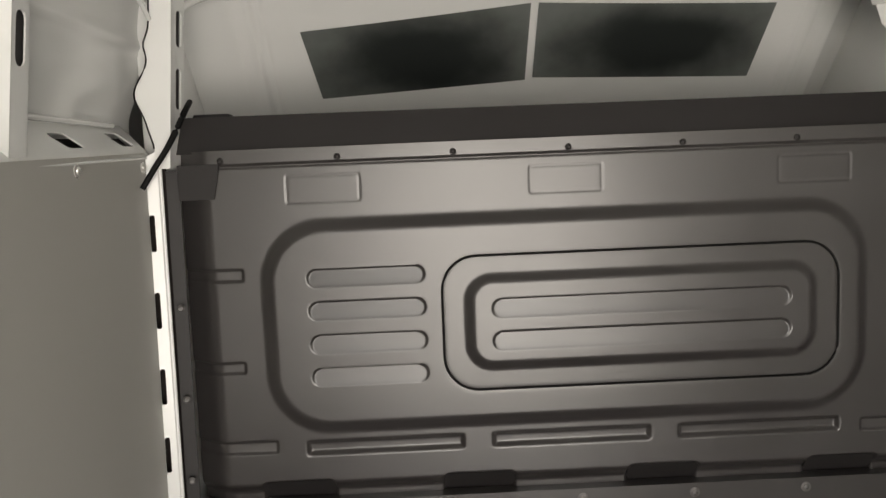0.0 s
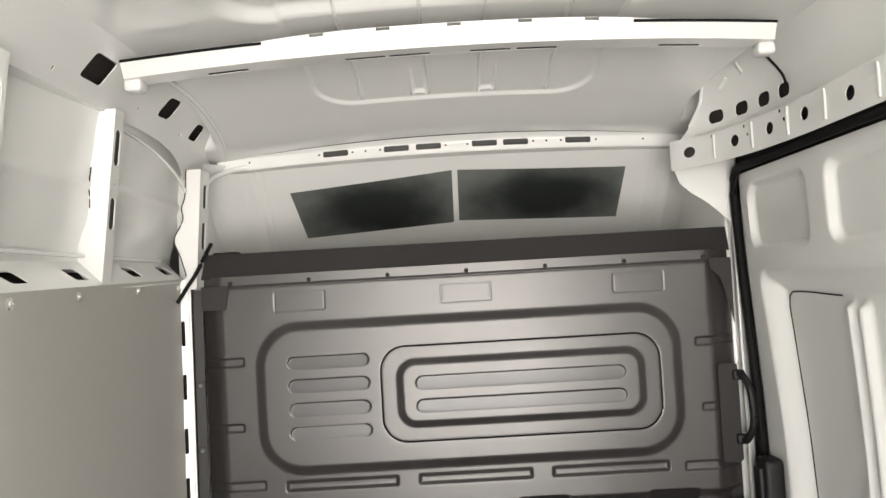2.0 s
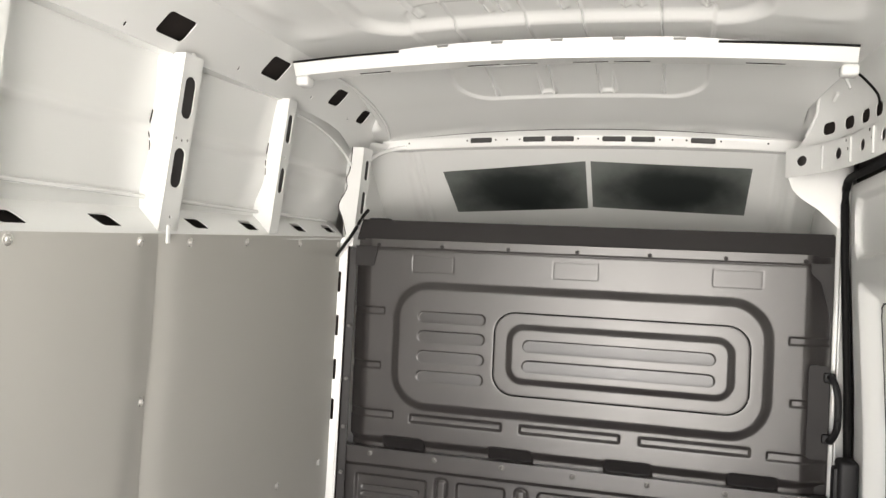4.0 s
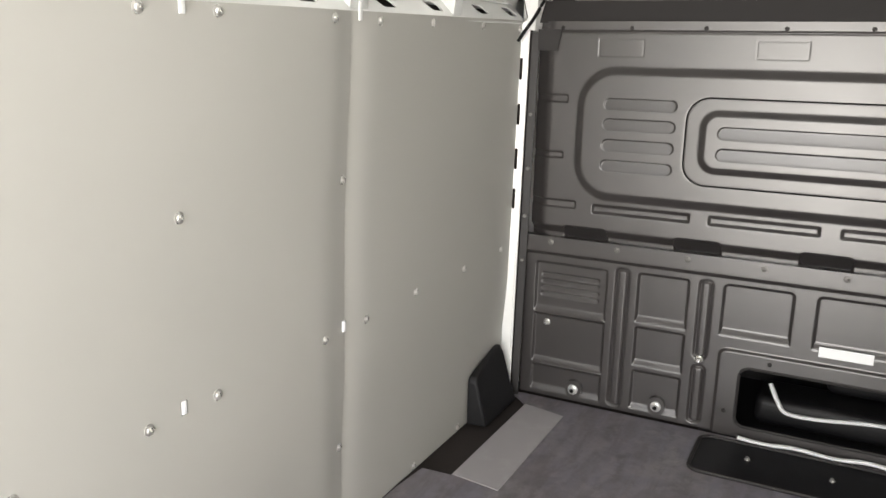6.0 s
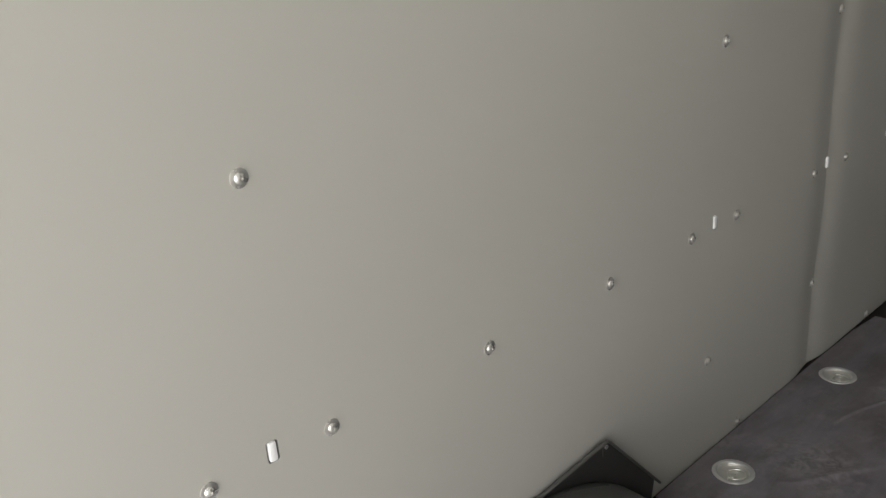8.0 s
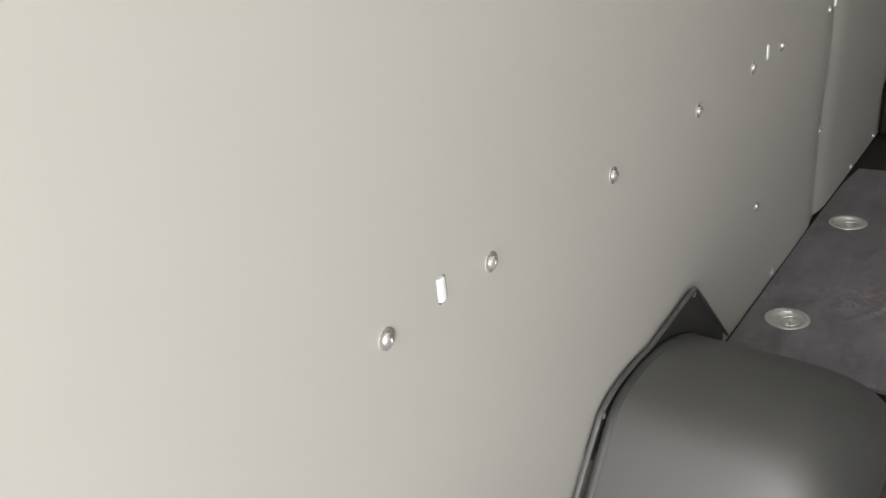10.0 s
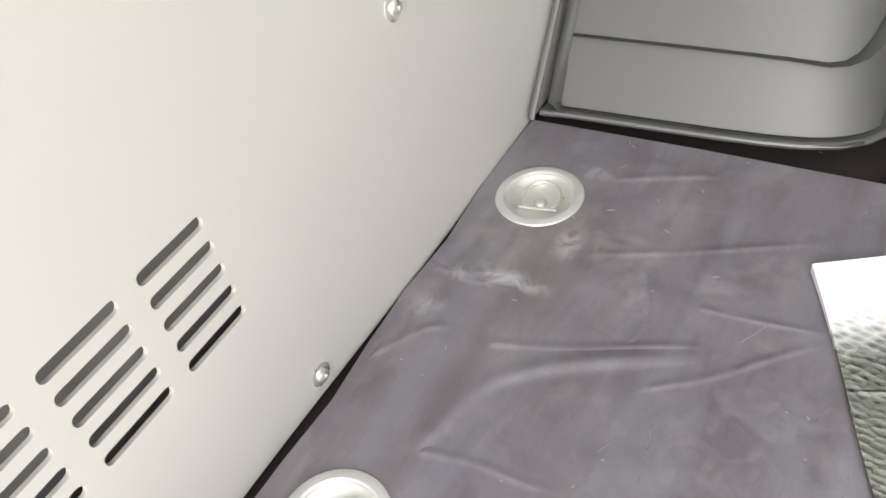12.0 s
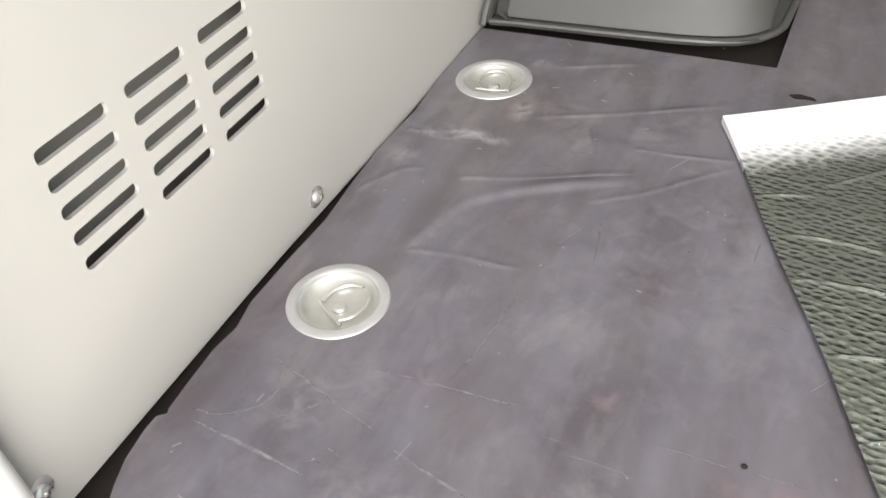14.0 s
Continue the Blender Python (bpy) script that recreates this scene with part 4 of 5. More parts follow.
for y in (-1.147, -1.743):
    c = part("bracket", box(bow(y, 1.38) + 0.001, bow(y, 1.38) + 0.005, y - 0.008, y + 0.008, panel_top(y) - 0.026, panel_top(y) + 0.02, 0.002), WHITE)
    tagged(c, "white metal tab hooked over the lining board", "bracket", "tabs over the lining")
PRIMER = material("pale_grey_primer", (0.25, 0.25, 0.235), 0.6, vary=0.1, scale=5)
part_back = part("lining_back", box(-0.124, -0.042, -3.56, 0.0, -0.01, 1.33), PRIMER)
tagged(part_back, "grey primed body skin behind the lining boards", "wall", kind="structure")

# ---- partition ----
wallp = thing("partition", "dark grey pressed steel partition with grooves, louvres and bolts", "partition", at=(XC, 0, 0))
wall_place = lambda U, V, H: (U - XC, -H, V)


def upper_relief(U, V):
    h = 0 * U
    h += raised(sd(U, V, 0.236, 1.536, 0.818, 1.266, 0.125), 0.017, 0.018)
    h += groove(sd(U, V, 0.612, 1.479, 0.890, 1.186, 0.075), 0.0008, 0.004)
    h += raised(sd(U, V, 0.670, 1.420, 0.944, 1.137, 0.05), 0.013, 0.0135)
    for v0, v1 in ((1.048, 1.093), (0.977, 1.021)):
        h += louvre(U, V, 0.718, 1.370, v0, v1, 0.0068)
    for v0, v1 in ((1.130, 1.173), (1.058, 1.101), (0.984, 1.028), (0.912, 0.955)):
        h += louvre(U, V, 0.322, 0.577, v0, v1, 0.0068)
    for x in (0.366, 0.890, 1.432):
        d = sd(U, V, x - 0.078, x + 0.078, 1.316, 1.373, 0.004)
        h += groove(d, 0.0011, 0.0022) - 0.0004 * ease(-d / 0.004)
    for u0, u1, v0, v1 in ((0.02, 0.186, 1.147, 1.178), (0.02, 0.178, 0.943, 0.972), (0.02, 0.237, 0.760, 0.792), (1.596, 1.80, 1.133, 1.163), (1.606, 1.80, 0.930, 0.958), (1.540, 1.80, 0.748, 0.780)):
        d = sd(U, V, u0, u1, v0, v1, 0.006)
        h += sunk(d, 0.005, 0.006) + 0.5 * louvre(U, V, u0, u1, v0, v1, 0.004)
    for u0, u1 in ((0.296, 0.652), (0.709, 1.070), (1.126, 1.496)):
        d = sd(U, V, u0, u1, 0.750, 0.789, 0.010)
        h += sunk(d, 0.010, 0.013)
    for u0, u1 in ((0.19, 0.36), (0.597, 0.765), (1.012, 1.18), (1.42, 1.585)):
        h += sunk(sd(U, V, u0, u1, 0.60, 0.698, 0.018), 0.016, 0.010)
    h += -0.030 * ease((0.694 - V) / 0.035)
    h += 0.005 * ease((V - 1.399) / 0.004) + groove(V - 1.3975, 0.003, 0.003)
    h += -0.052 * ease((0.128 - U) / 0.10) - 0.050 * ease((U - 1.640) / 0.09)
    return h


relief("upper_panel", np.arange(0.050, 1.7301, 0.0026), np.arange(0.640, 1.4331, 0.0026), upper_relief, wall_place, STEEL, wallp, thick=0.004)


def lower_relief(U, V):
    h = -0.012 + 0 * U
    h += 0.014 * ease((V - 0.572) / 0.014)
    for u0, u1, v0, v1, r, d in ((0.092, 0.372, 0.345, 0.542, 0.012, 0.010), (0.092, 0.372, 0.135, 0.335, 0.010, 0.010), (0.092, 0.372, 0.02, 0.125, 0.010, 0.008),
                                 (0.487, 0.668, 0.362, 0.548, 0.016, 0.013), (0.490, 0.668, 0.193, 0.342, 0.012, 0.012), (0.490, 0.668, 0.02, 0.172, 0.012, 0.010),
                                 (0.787, 1.016, 0.366, 0.550, 0.020, 0.014), (1.088, 1.348, 0.366, 0.550, 0.020, 0.014), (1.412, 1.695, 0.30, 0.550, 0.016, 0.012)):
        sides = ease(-sd(U, V, u0 - 0.003, u1 + 0.003, v0 - 0.05, v1 + 0.003, r) / 0.009)
        h += -d * np.minimum(sides, ease((V - v0 + 0.006) / 0.032))
    for u0, u1, v0, v1 in ((0.409, 0.449, 0.02, 0.552), (0.709, 0.746, 0.268, 0.550), (0.709, 0.746, 0.02, 0.232)):
        d = sd(U, V, u0, u1, v0, v1, 0.014)
        h += groove(d, 0.009, 0.005)
    for z in (0.492, 0.466, 0.440, 0.414):
        h += 0.9 * louvre(U, V, 0.112, 0.343, z - 0.010, z + 0.008, 0.009) + 1.0 * louvre(U, V, 1.455, 1.69, z - 0.010, z + 0.008, 0.009)
    h += -groove(V - 0.338, 0.005, 0.005) * ((U > 0.10) & (U < 0.37)) - groove(V - 0.130, 0.005, 0.005) * ((U > 0.10) & (U < 0.37))
    d = sd(U, V, 0.79, 1.70, -0.1, 0.322, 0.03)
    h += 0.010 * ease(-d / 0.010)
    return h


opening = (0.868, 1.58, 0.040, 0.262)
relief("lower_panel", np.arange(0.045, 1.7351, 0.0032), np.arange(0.0, 0.6481, 0.0032), lower_relief, wall_place, STEEL, wallp, thick=0.004,
       hole=lambda U, V: sd(U, V, *opening, 0.035) < 0)
rim_loop = [(u - XC, 0.004, v) for u, v in rr(*opening, 0.035, 6)]
part("opening_rim", sweep(rim_loop + rim_loop[:2], 0.006, 8), STEEL_DARK, wallp, "rolled rim of the low opening")
# dark plates laid into the seam's notches to imitate their shadow
for u0, u1 in ((0.19, 0.36), (0.597, 0.765), (1.012, 1.18), (1.42, 1.585)):
    part("seam_notch_shade", plate(rr(u0 + 0.004 - XC, u1 - 0.004 - XC, 0.650, 0.694, 0.014, 4), [], lambda u, v, w: Vector((u, 0.003 + 0.75 * (0.694 - v) + w, v)), 0.006), STEEL_DARK, wallp, "dark plate added for the shade of a notch in the seam")
part("header_strip", plate([(0.055 - XC, 1.428), (1.728 - XC, 1.428), (1.728 - XC, 1.503), (0.055 - XC, 1.507)], [], lambda u, v, w: Vector((u, 0.012 + 0.35 * (v - 1.428) + w, v)), 0.012, ucuts=(0.11 - XC, 1.66 - XC)), STEEL_DARK, wallp, "flat dark strip along the top")
part("end_foam", box(0.085 - XC, 0.165 - XC, 0.050, 0.10, 1.500, 1.514, 0.005), BLACK, wallp, "black foam end piece")
part("header_cap", box(0.055 - XC, 1.728 - XC, 0.038, 0.075, 1.497, 1.504, 0.003), STEEL_DARK, wallp)
part("corner_gusset", plate([(0.062 - XC, 1.33), (0.135 - XC, 1.33), (0.150 - XC, 1.405), (0.062 - XC, 1.405)], [], lambda u, v, w: Vector((u, -0.010 + w, v)), 0.006), STEEL_DARK, wallp)
part("corner_gusset", plate([(1.655 - XC, 1.405), (1.722 - XC, 1.405), (1.722 - XC, 1.20), (1.705 - XC, 1.28), (1.685 - XC, 1.345), (1.655 - XC, 1.375)], [], lambda u, v, w: Vector((u, -0.010 + w, v)), 0.006), STEEL_DARK, wallp)
part("edge_trim", plate([(0.09, 1.425), (0.09, 1.430), (1.57, 1.430), (1.57, 1.425)], [], lambda u, v, w: Vector((u + 0.056 - XC, -0.004 + w, v)), 0.02), PALE, wallp, "thin white edge under the top strip")

part("edge_closer", box(1.69 - XC, 1.775 - XC, 0.066, 0.072, 0.0, 1.50), STEEL_DARK, wallp, "dark filler at the edge")
# slightly proud black rod put in for the narrow gap round the hatch
hatch_loop = [(u - XC, -0.0165, v) for u, v in rr(0.612, 1.479, 0.890, 1.186, 0.075, 8)]
part("hatch_gap", sweep(hatch_loop + hatch_loop[:2], 0.0030, 6), RUBBER, wallp, "thin black rod drawn in for the gap round the hatch")
screw_bm = lambda: lathe([(0.0075, 0), (0.0075, 0.002), (0.0058, 0.0035), (0.0045, 0.0038), (0.0030, 0.0018), (0.001, 0.0016)], 12, pose(0, 0, 0, 90, 0, 0))
screw = None
for x, y, z in [(0.153 + 0.2475 * k, -0.005, 1.411) for k in range(7)] + [(0.964, 0.0, 0.289), (0.83, 0.0, 0.09)]:
    if screw is None:
        screw = part("screw", screw_bm(), STEEL_DARK, wallp, "dark screw head")
        screw.location = (x - XC, y, z)
    else:
        share(screw, x - XC, y, z)
nut = None
for k in range(7):
    if nut is None:
        nut = part("flange_bolt", lathe([(0.0115, 0), (0.0115, 0.0015), (0.0075, 0.0025), (0.0070, 0.0055), (0.0045, 0.006), (0.0030, 0.0035), (0.001, 0.0035)], 14, pose(0, 0, 0, 90, 0, 0)), DULL, wallp, "dull zinc flange bolt")
        nut.location = (0.150 + 0.2535 * k - XC, -0.002, 0.625)
    else:
        share(nut, 0.150 + 0.2535 * k - XC, -0.002, 0.625)
# small zinc bits on the partition
eye_bm = lambda: lathe([(0.020, 0), (0.020, 0.004), (0.016, 0.007), (0.011, 0.008), (0.010, 0.015), (0.0085, 0.018), (0.0075, 0.017), (0.007, 0.004), (0.001, 0.004)], 16, pose(0, 0, 0, 90, 0, 0))
eye = None
for x, z in ((0.272, 0.053), (0.592, 0.053)):
    part("boss", plate(rr(x - 0.030 - XC, x + 0.030 - XC, 0.018, 0.088, 0.028, 6), [], lambda u, v, w: Vector((u, -0.004 + w, v)), 0.02), STEEL, wallp)
    part("bore", lathe([(0.0080, 0), (0.0080, 0.0188), (0.006, 0.0190)], 14, pose(x - XC, -0.004, z, 90, 0, 0)), RUBBER, wallp, "dark bore of the eye")
    if eye is None:
        eye = part("eye_bolt", eye_bm(), ZINC, wallp, "dull threaded eye")
        eye.location = (x - XC, -0.004, z)
    else:
        share(eye, x - XC, -0.004, z)
for x, z, y in ((0.145, 0.302, 0.018), (0.727, 0.262, 0.010)):
    knob = part("knob", lathe([(0.014, 0), (0.014, 0.004), (0.009, 0.007), (0.008, 0.016), (0.005, 0.020)], 14, pose(0, 0, 0, 90, 0, 0)), CHROME, wallp, "small bright stud")
    knob.location = (x - XC, y, z)
part("label", plate([(1.110 - XC, 0.349), (1.275 - XC, 0.349), (1.275 - XC, 0.384), (1.110 - XC, 0.384)], [], lambda u, v, w: Vector((u, -0.002 - w, v)), 0.0015), PALE, wallp, "blank white paper label")
# grab handle; a darker flat plate paints the shading of the recess behind it
grip = thing("grab_handle", "black plastic grab handle at the edge of the partition", "handle", at=(1.722, 0.0, 0.94))
part("grip", sweep(curve_through([(0.0, -0.004, 0.100), (0.004, -0.030, 0.098), (0.016, -0.050, 0.06), (0.020, -0.056, 0.0), (0.018, -0.050, -0.06), (0.006, -0.030, -0.098), (0.002, -0.004, -0.102)], 6), 0.011, 10), BLACK, grip)
for z in (0.098, -0.100):
    f = part("foot", box(-0.018, 0.018, -0.016, 0.004, z - 0.016, z + 0.016, 0.006), BLACK, grip)
part("recess_shade", plate(rr(-0.062, 0.0, -0.17, 0.135, 0.012, 4), [], lambda u, v, w: Vector((u, -0.003 + w, v)), 0.006), STEEL_DARK, grip)
for z in (1.10, 0.90, 0.72, 0.55):
    s = part("jamb_screw", lathe([(0.008, 0), (0.008, 0.003), (0.005, 0.005), (0.002, 0.004)], 10, pose(0.048, -0.052 + 0.036 * z, z, 90, 0, 15)), DULL, side)

# closed box behind the opening, coloured black in place of shade, with a strap
cave = thing("cab_recess", "box painted black for the shade behind the low opening of the partition", "recess", kind="structure", at=(1.2, 0.2, 0))
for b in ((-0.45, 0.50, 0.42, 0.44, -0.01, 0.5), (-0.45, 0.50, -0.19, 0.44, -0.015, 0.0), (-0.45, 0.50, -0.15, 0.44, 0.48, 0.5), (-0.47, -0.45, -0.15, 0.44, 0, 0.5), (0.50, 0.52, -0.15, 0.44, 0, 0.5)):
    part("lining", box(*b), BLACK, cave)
strap = part("strap", sweep(curve_through([(0.972, 0.05, 0.205), (1.003, 0.03, 0.15), (1.035, 0.02, 0.118), (1.13, 0.03, 0.112), (1.28, 0.035, 0.128), (1.45, 0.03, 0.14)], 8), 0.016, 8, 0.45), PALE)
tagged(strap, "white webbing strap hanging in the low opening", "strap")
seat = thing("seat_base", "black folded bag and seat base seen through the opening", "seat", at=(1.2, 0.25, 0))
part("cushion", box(-0.28, 0.30, -0.10, 0.12, 0.0, 0.11, 0.03, 3), BLACK, seat)
part("back", box(-0.05, 0.34, 0.05, 0.15, 0.11, 0.21, 0.03, 3), BLACK, seat)

# tray in the floor before the opening
tray = thing("floor_hatch", "black floor hatch with bolts before the partition", "hatch", at=(1.2, -0.17, 0))
part("plate", plate(rr(-0.43, 0.42, -0.165, 0.115, 0.04, 6), [], lambda u, v, w: Vector((u, v, w)), 0.004), BLACK, tray)
part("rim", sweep([(u, v, 0.005) for u, v in rr(-0.43, 0.42, -0.165, 0.115, 0.04, 6)] + [(-0.43 + 0.81, -0.165, 0.005)], 0.007, 8), STEEL_DARK, tray)
hb = None
for x, y in ((-0.26, 0.0), (0.0, -0.02), (0.26, 0.02)):
    if hb is None:
        hb = part("bolt", lathe([(0.010, 0), (0.010, 0.003), (0.006, 0.005), (0.006, 0.009), (0.003, 0.009)], 12), CHROME, tray)
        hb.location = (x, y, 0.004)
    else:
        share(hb, x, y, 0.004)
part("sill", sweep(curve_through([(-0.31, 0.138, 0.013), (-0.22, 0.134, 0.010), (-0.12, 0.146, 0.013), (0.0, 0.138, 0.009), (0.1, 0.15, 0.014), (0.22, 0.142, 0.010), (0.40, 0.15, 0.012)], 6), 0.013, 10, 0.55), PALE, tray, "crumpled white sealing strip")

# black cover in the front corner
cover = part("corner_cover", plate([(-0.388, 0.0), (-0.388, 0.165), (-0.375, 0.185), (-0.30, 0.205), (-0.16, 0.236), (-0.135, 0.232), (-0.120, 0.20), (-0.112, 0.08), (-0.09, 0.0)], [], lambda u, v, w: Vector((-0.004 + w * (1 - 0.72 * v / 0.22), u + 0.05 * w, v)), 0.078, vcuts=(0.06, 0.12)), BLACK)
bmod = cover.modifiers.new("bevel", "BEVEL")
bmod.width, bmod.segments, bmod.limit_method = 0.012, 3, "ANGLE"
tagged(cover, "black moulded plastic cover in the floor corner", "cover")

cable = part("cable", sweep(curve_through([(0.004, -0.064, 1.360), (0.030, -0.055, 1.402), (0.058, -0.046, 1.445), (0.082, -0.040, 1.490), (0.092, -0.020, 1.52), (0.088, 0.03, 1.54)], 6), 0.0065, 8), RUBBER)
tagged(cable, "short black cable beside the partition's upper corner", "cable")

# ---- wheel arch ----
arch = thing("wheel_arch_cover", "grey moulded plastic wheel arch cover on the floor against the wall", "wheel arch", at=(0.0, -2.36, 0))
HALF = 0.372


def arch_half(x):
    return HALF * (1 - 0.14 * x) * (1 - min(1, (x / 0.402) ** 8)) ** 0.125


def arch_rise(t):
    """Profile along the wall: straight flanks, then a shallow crown."""
    a = abs(t)
    flank = 0.424 * (1 - a)
    crown = 0.178 + 0.050 * (1 - (t + 0.20) ** 2 / 0.36)
    k = 0.012
    return max(0.0, -k * math.log(math.exp(-flank / k) + math.exp(-crown / k)))


def arch_z(x, t):
    return 0.010 + arch_rise(t) * max(0.0, 1 - (x / 0.386) ** 8) ** 0.5


bm = bmesh.new()
nx, ny = 36, 56
rows = [[bm.verts.new((0.014 + 0.358 * math.sin(i / nx * math.pi / 2), 0.935 * arch_half(0.014 + 0.371 * math.sin(i / nx * math.pi / 2)) * math.sin((j / ny - 0.5) * math.pi), arch_z(0.014 + 0.371 * math.sin(i / nx * math.pi / 2), math.sin((j / ny - 0.5) * math.pi)))) for j in range(ny + 1)] for i in range(nx + 1)]
for i in range(nx):
    for j in range(ny):
        bm.faces.new((rows[i][j], rows[i + 1][j], rows[i + 1][j + 1], rows[i][j + 1]))
shell = part("shell", bm, ARCH, arch, smooth=70)
smod = shell.modifiers.new("thickness", "SOLIDIFY")
smod.thickness, smod.offset = 0.003, -1
foot = [(0.012, -HALF + 0.010)] + [(x, -arch_half(x) + 0.012) for x in (0.05, 0.1, 0.16, 0.22, 0.27, 0.31, 0.345, 0.37, 0.385, 0.393)]
foot = foot + [(0.402, -0.15), (0.404, 0), (0.402, 0.15)] + [(x, -y) for x, y in reversed(foot)]
inner = [(max(0.012, x - 0.022 * (x > 0.3)), y * 0.93) for x, y in foot]
part("base_plate", plate([(x * 0.985, y) for x, y in foot], [], lambda u, v, w: Vector((u, v, 0.002 + w)), 0.006), ARCH, arch)
part("base_flange", sweep([(x * 0.985, y, 0.008) for x, y in foot], 0.0055, 10, 0.8), ARCH, arch)


def rim_z(t):
    """Upper edge of the flange on the wall: it rises straight to an ear at the front, then drops."""
    ear = 0.214 + 0.031 * (t + 0.495) / 1.0 if t < 0.51 else 0.245 - 0.42 * (t - 0.51)
    return 0.012 + max(1.02 * arch_rise(t), ear * float(ease((t + 0.62) / 0.12)))


wall_rim = [(0.010, HALF * t * 1.035, rim_z(t)) for t in np.linspace(-1, 1, 65)]
ts = np.linspace(-0.60, 0.95, 44)
part("wall_ear", plate([(HALF * t * 1.035, rim_z(t)) for t in ts] + [(HALF * t * 0.99, arch_rise(t) - 0.015) for t in reversed(ts)], [], lambda u, v, w: Vector((0.004 + w, u, v)), 0.005), ARCH_DARK, arch, "dark flange against the wall")
part("wall_flange", sweep(wall_rim, 0.0045, 8, 0.7), ARCH, arch)
ring = [(0.022, 0.935 * HALF * t, arch_z(0.022, t) + 0.0005) for t in np.linspace(0.5, -0.90, 30)] + [(0.026, -0.945 * HALF, 0.018), (0.036, -0.955 * HALF, 0.0105)]
ring += [(x, -0.935 * arch_half(x) - 0.006, 0.0095) for x in np.linspace(0.06, 0.36, 16)]
# channel and groove are flat darker ribbons, their recess shade put into colour
part("channel", sweep(ring, 0.0075, 8, 0.22), ARCH_SHADE, arch, "darker ribbon painted as the shade of a channel round the moulding")
part("groove", sweep([(x, -0.845 * 0.935 * arch_half(x), arch_z(x, -0.845) + 0.0005) for x in np.linspace(0.03, 0.31, 14)] + [(x, t * 0.935 * arch_half(x), arch_z(x, t) + 0.0005) for x, t in ((0.326, -0.835), (0.340, -0.81), (0.352, -0.755), (0.360, -0.67), (0.365, -0.55), (0.368, -0.40))], 0.0078, 12, 0.13), ARCH_SHADE, arch)
for y, z in ((-0.184, 0.216), (0.190, 0.245)):
    t = part("tab", plate(rr(y - 0.012, y + 0.012, z - 0.020, z + 0.009, 0.007, 4), [], lambda u, v, w: Vector((0.004 + w, u, v)), 0.006), ARCH_DARK, arch)
    s = part("screw", lathe([(0.005, 0), (0.005, 0.002), (0.003, 0.003), (0.001, 0.003)], 10, pose(0.010, y, z, 0, 90, 0)), CHROME, t)
for x in (0.035, 0.26, 0.30):
    part("rivet", lathe([(0.0028, 0), (0.0028, 0.001), (0.0015, 0.0018), (0.001, 0.0018)], 8, pose(x, -arch_half(x) + 0.020, 0.009)), DULL, arch)

# ---- lashing cups ----
cup = thing("lashing_cup", "round zinc lashing cup with a folded ring, let into the floor", "lashing point", "lashing cups along the wall", at=(0.076, -1.188, 0))
part("rim", lathe([(0.037, -0.004), (0.0375, 0.0008), (0.0395, 0.0022), (0.0455, 0.0024), (0.0480, 0.0014), (0.0488, -0.0003), (0.044, -0.0008), (0.0385, -0.006), (0.037, -0.004)], 48, caps=False), ZINC, cup)
part("bowl", lathe([(0.002, -0.0150), (0.030, -0.0125), (0.0392, -0.0030), (0.0378, -0.0008), (0.0365, -0.0032), (0.033, -0.0062), (0.0275, -0.0088), (0.020, -0.0106), (0.011, -0.0116), (0.002, -0.0118)], 48), GLINT, cup, "worn bright dish of the cup", 60)
part("ring", sweep([(0.006 + 0.0235 * math.cos(a), 0.0205 * math.sin(a), -0.0066 + 0.0016 * math.cos(a)) for a in np.linspace(-2.3, 2.3, 27)], 0.0017, 8), GLINT, cup)
part("pivot", sweep([(-0.012, -0.021, -0.0076), (-0.0125, 0.0, -0.0080), (-0.012, 0.021, -0.0076)], 0.0016, 8), GLINT, cup)
part("boss", lathe([(0.0075, -0.0118), (0.0070, -0.0092), (0.0050, -0.0076), (0.001, -0.0072)], 20), GLINT, cup)
for x, y, a in ((0.079, -1.772, 30), (0.070, -2.855, 100), (0.079, -3.268, 60)):
    copy_thing(cup, pose(x, y, 0, 0, 0, a))
copy_thing(cup, pose(0.415, -0.92, 0.0045, 0, 0, 20))

# ---- insulation sheet ----
fu, fv = Vector((0.873, 0.487, 0)).normalized(), Vector((0.387, -0.922, 0)).normalized()
sheet = thing("insulation_sheet", "silver embossed foil insulation sheet lying loose on the floor", "insulation sheet", at=(0.351, -2.872, 0.003))


def foil_height(U, V):
    h = 0.003 + 0.006 * np.exp(-V / 0.055) * (1 + 0.1 * np.sin(U * 5)) + 0.003 * np.sin(U * 7 + V * 3) * ease(U / 0.2)
    for a, b, c, u0, u1 in ((0.138, 0.30, 0.0016, 0.0, 0.10), (0.195, 0.50, 0.0022, 0.0, 0.20), (0.255, 0.53, 0.0030, 0.0, 0.26), (0.345, 0.42, 0.0022, 0.0, 0.22), (0.43, 0.25, 0.0020, 0.0, 0.3),
                            (0.168, -0.36, 0.0014, 0.05, 0.24), (0.30, 0.10, 0.0016, 0.12, 0.4), (0.52, 0.35, 0.002, 0.02, 0.4)):
        h += c * np.exp(-(((V - a - b * U + 0.006 * np.sin(U * 31)) / 0.0014) ** 2)) * ease((U - u0) / 0.02) * ease((u1 - U) / 0.08) * (0.65 + 0.35 * np.sin(U * 47 + a * 90))
    return h


def foil_place(U, V, H):
    wob = 0.0015 * np.sin(V * 23) * np.exp(-U / 0.05)
    return (fu.x * (U + wob) + fv.x * V, fu.y * (U + wob) + fv.y * V, H)


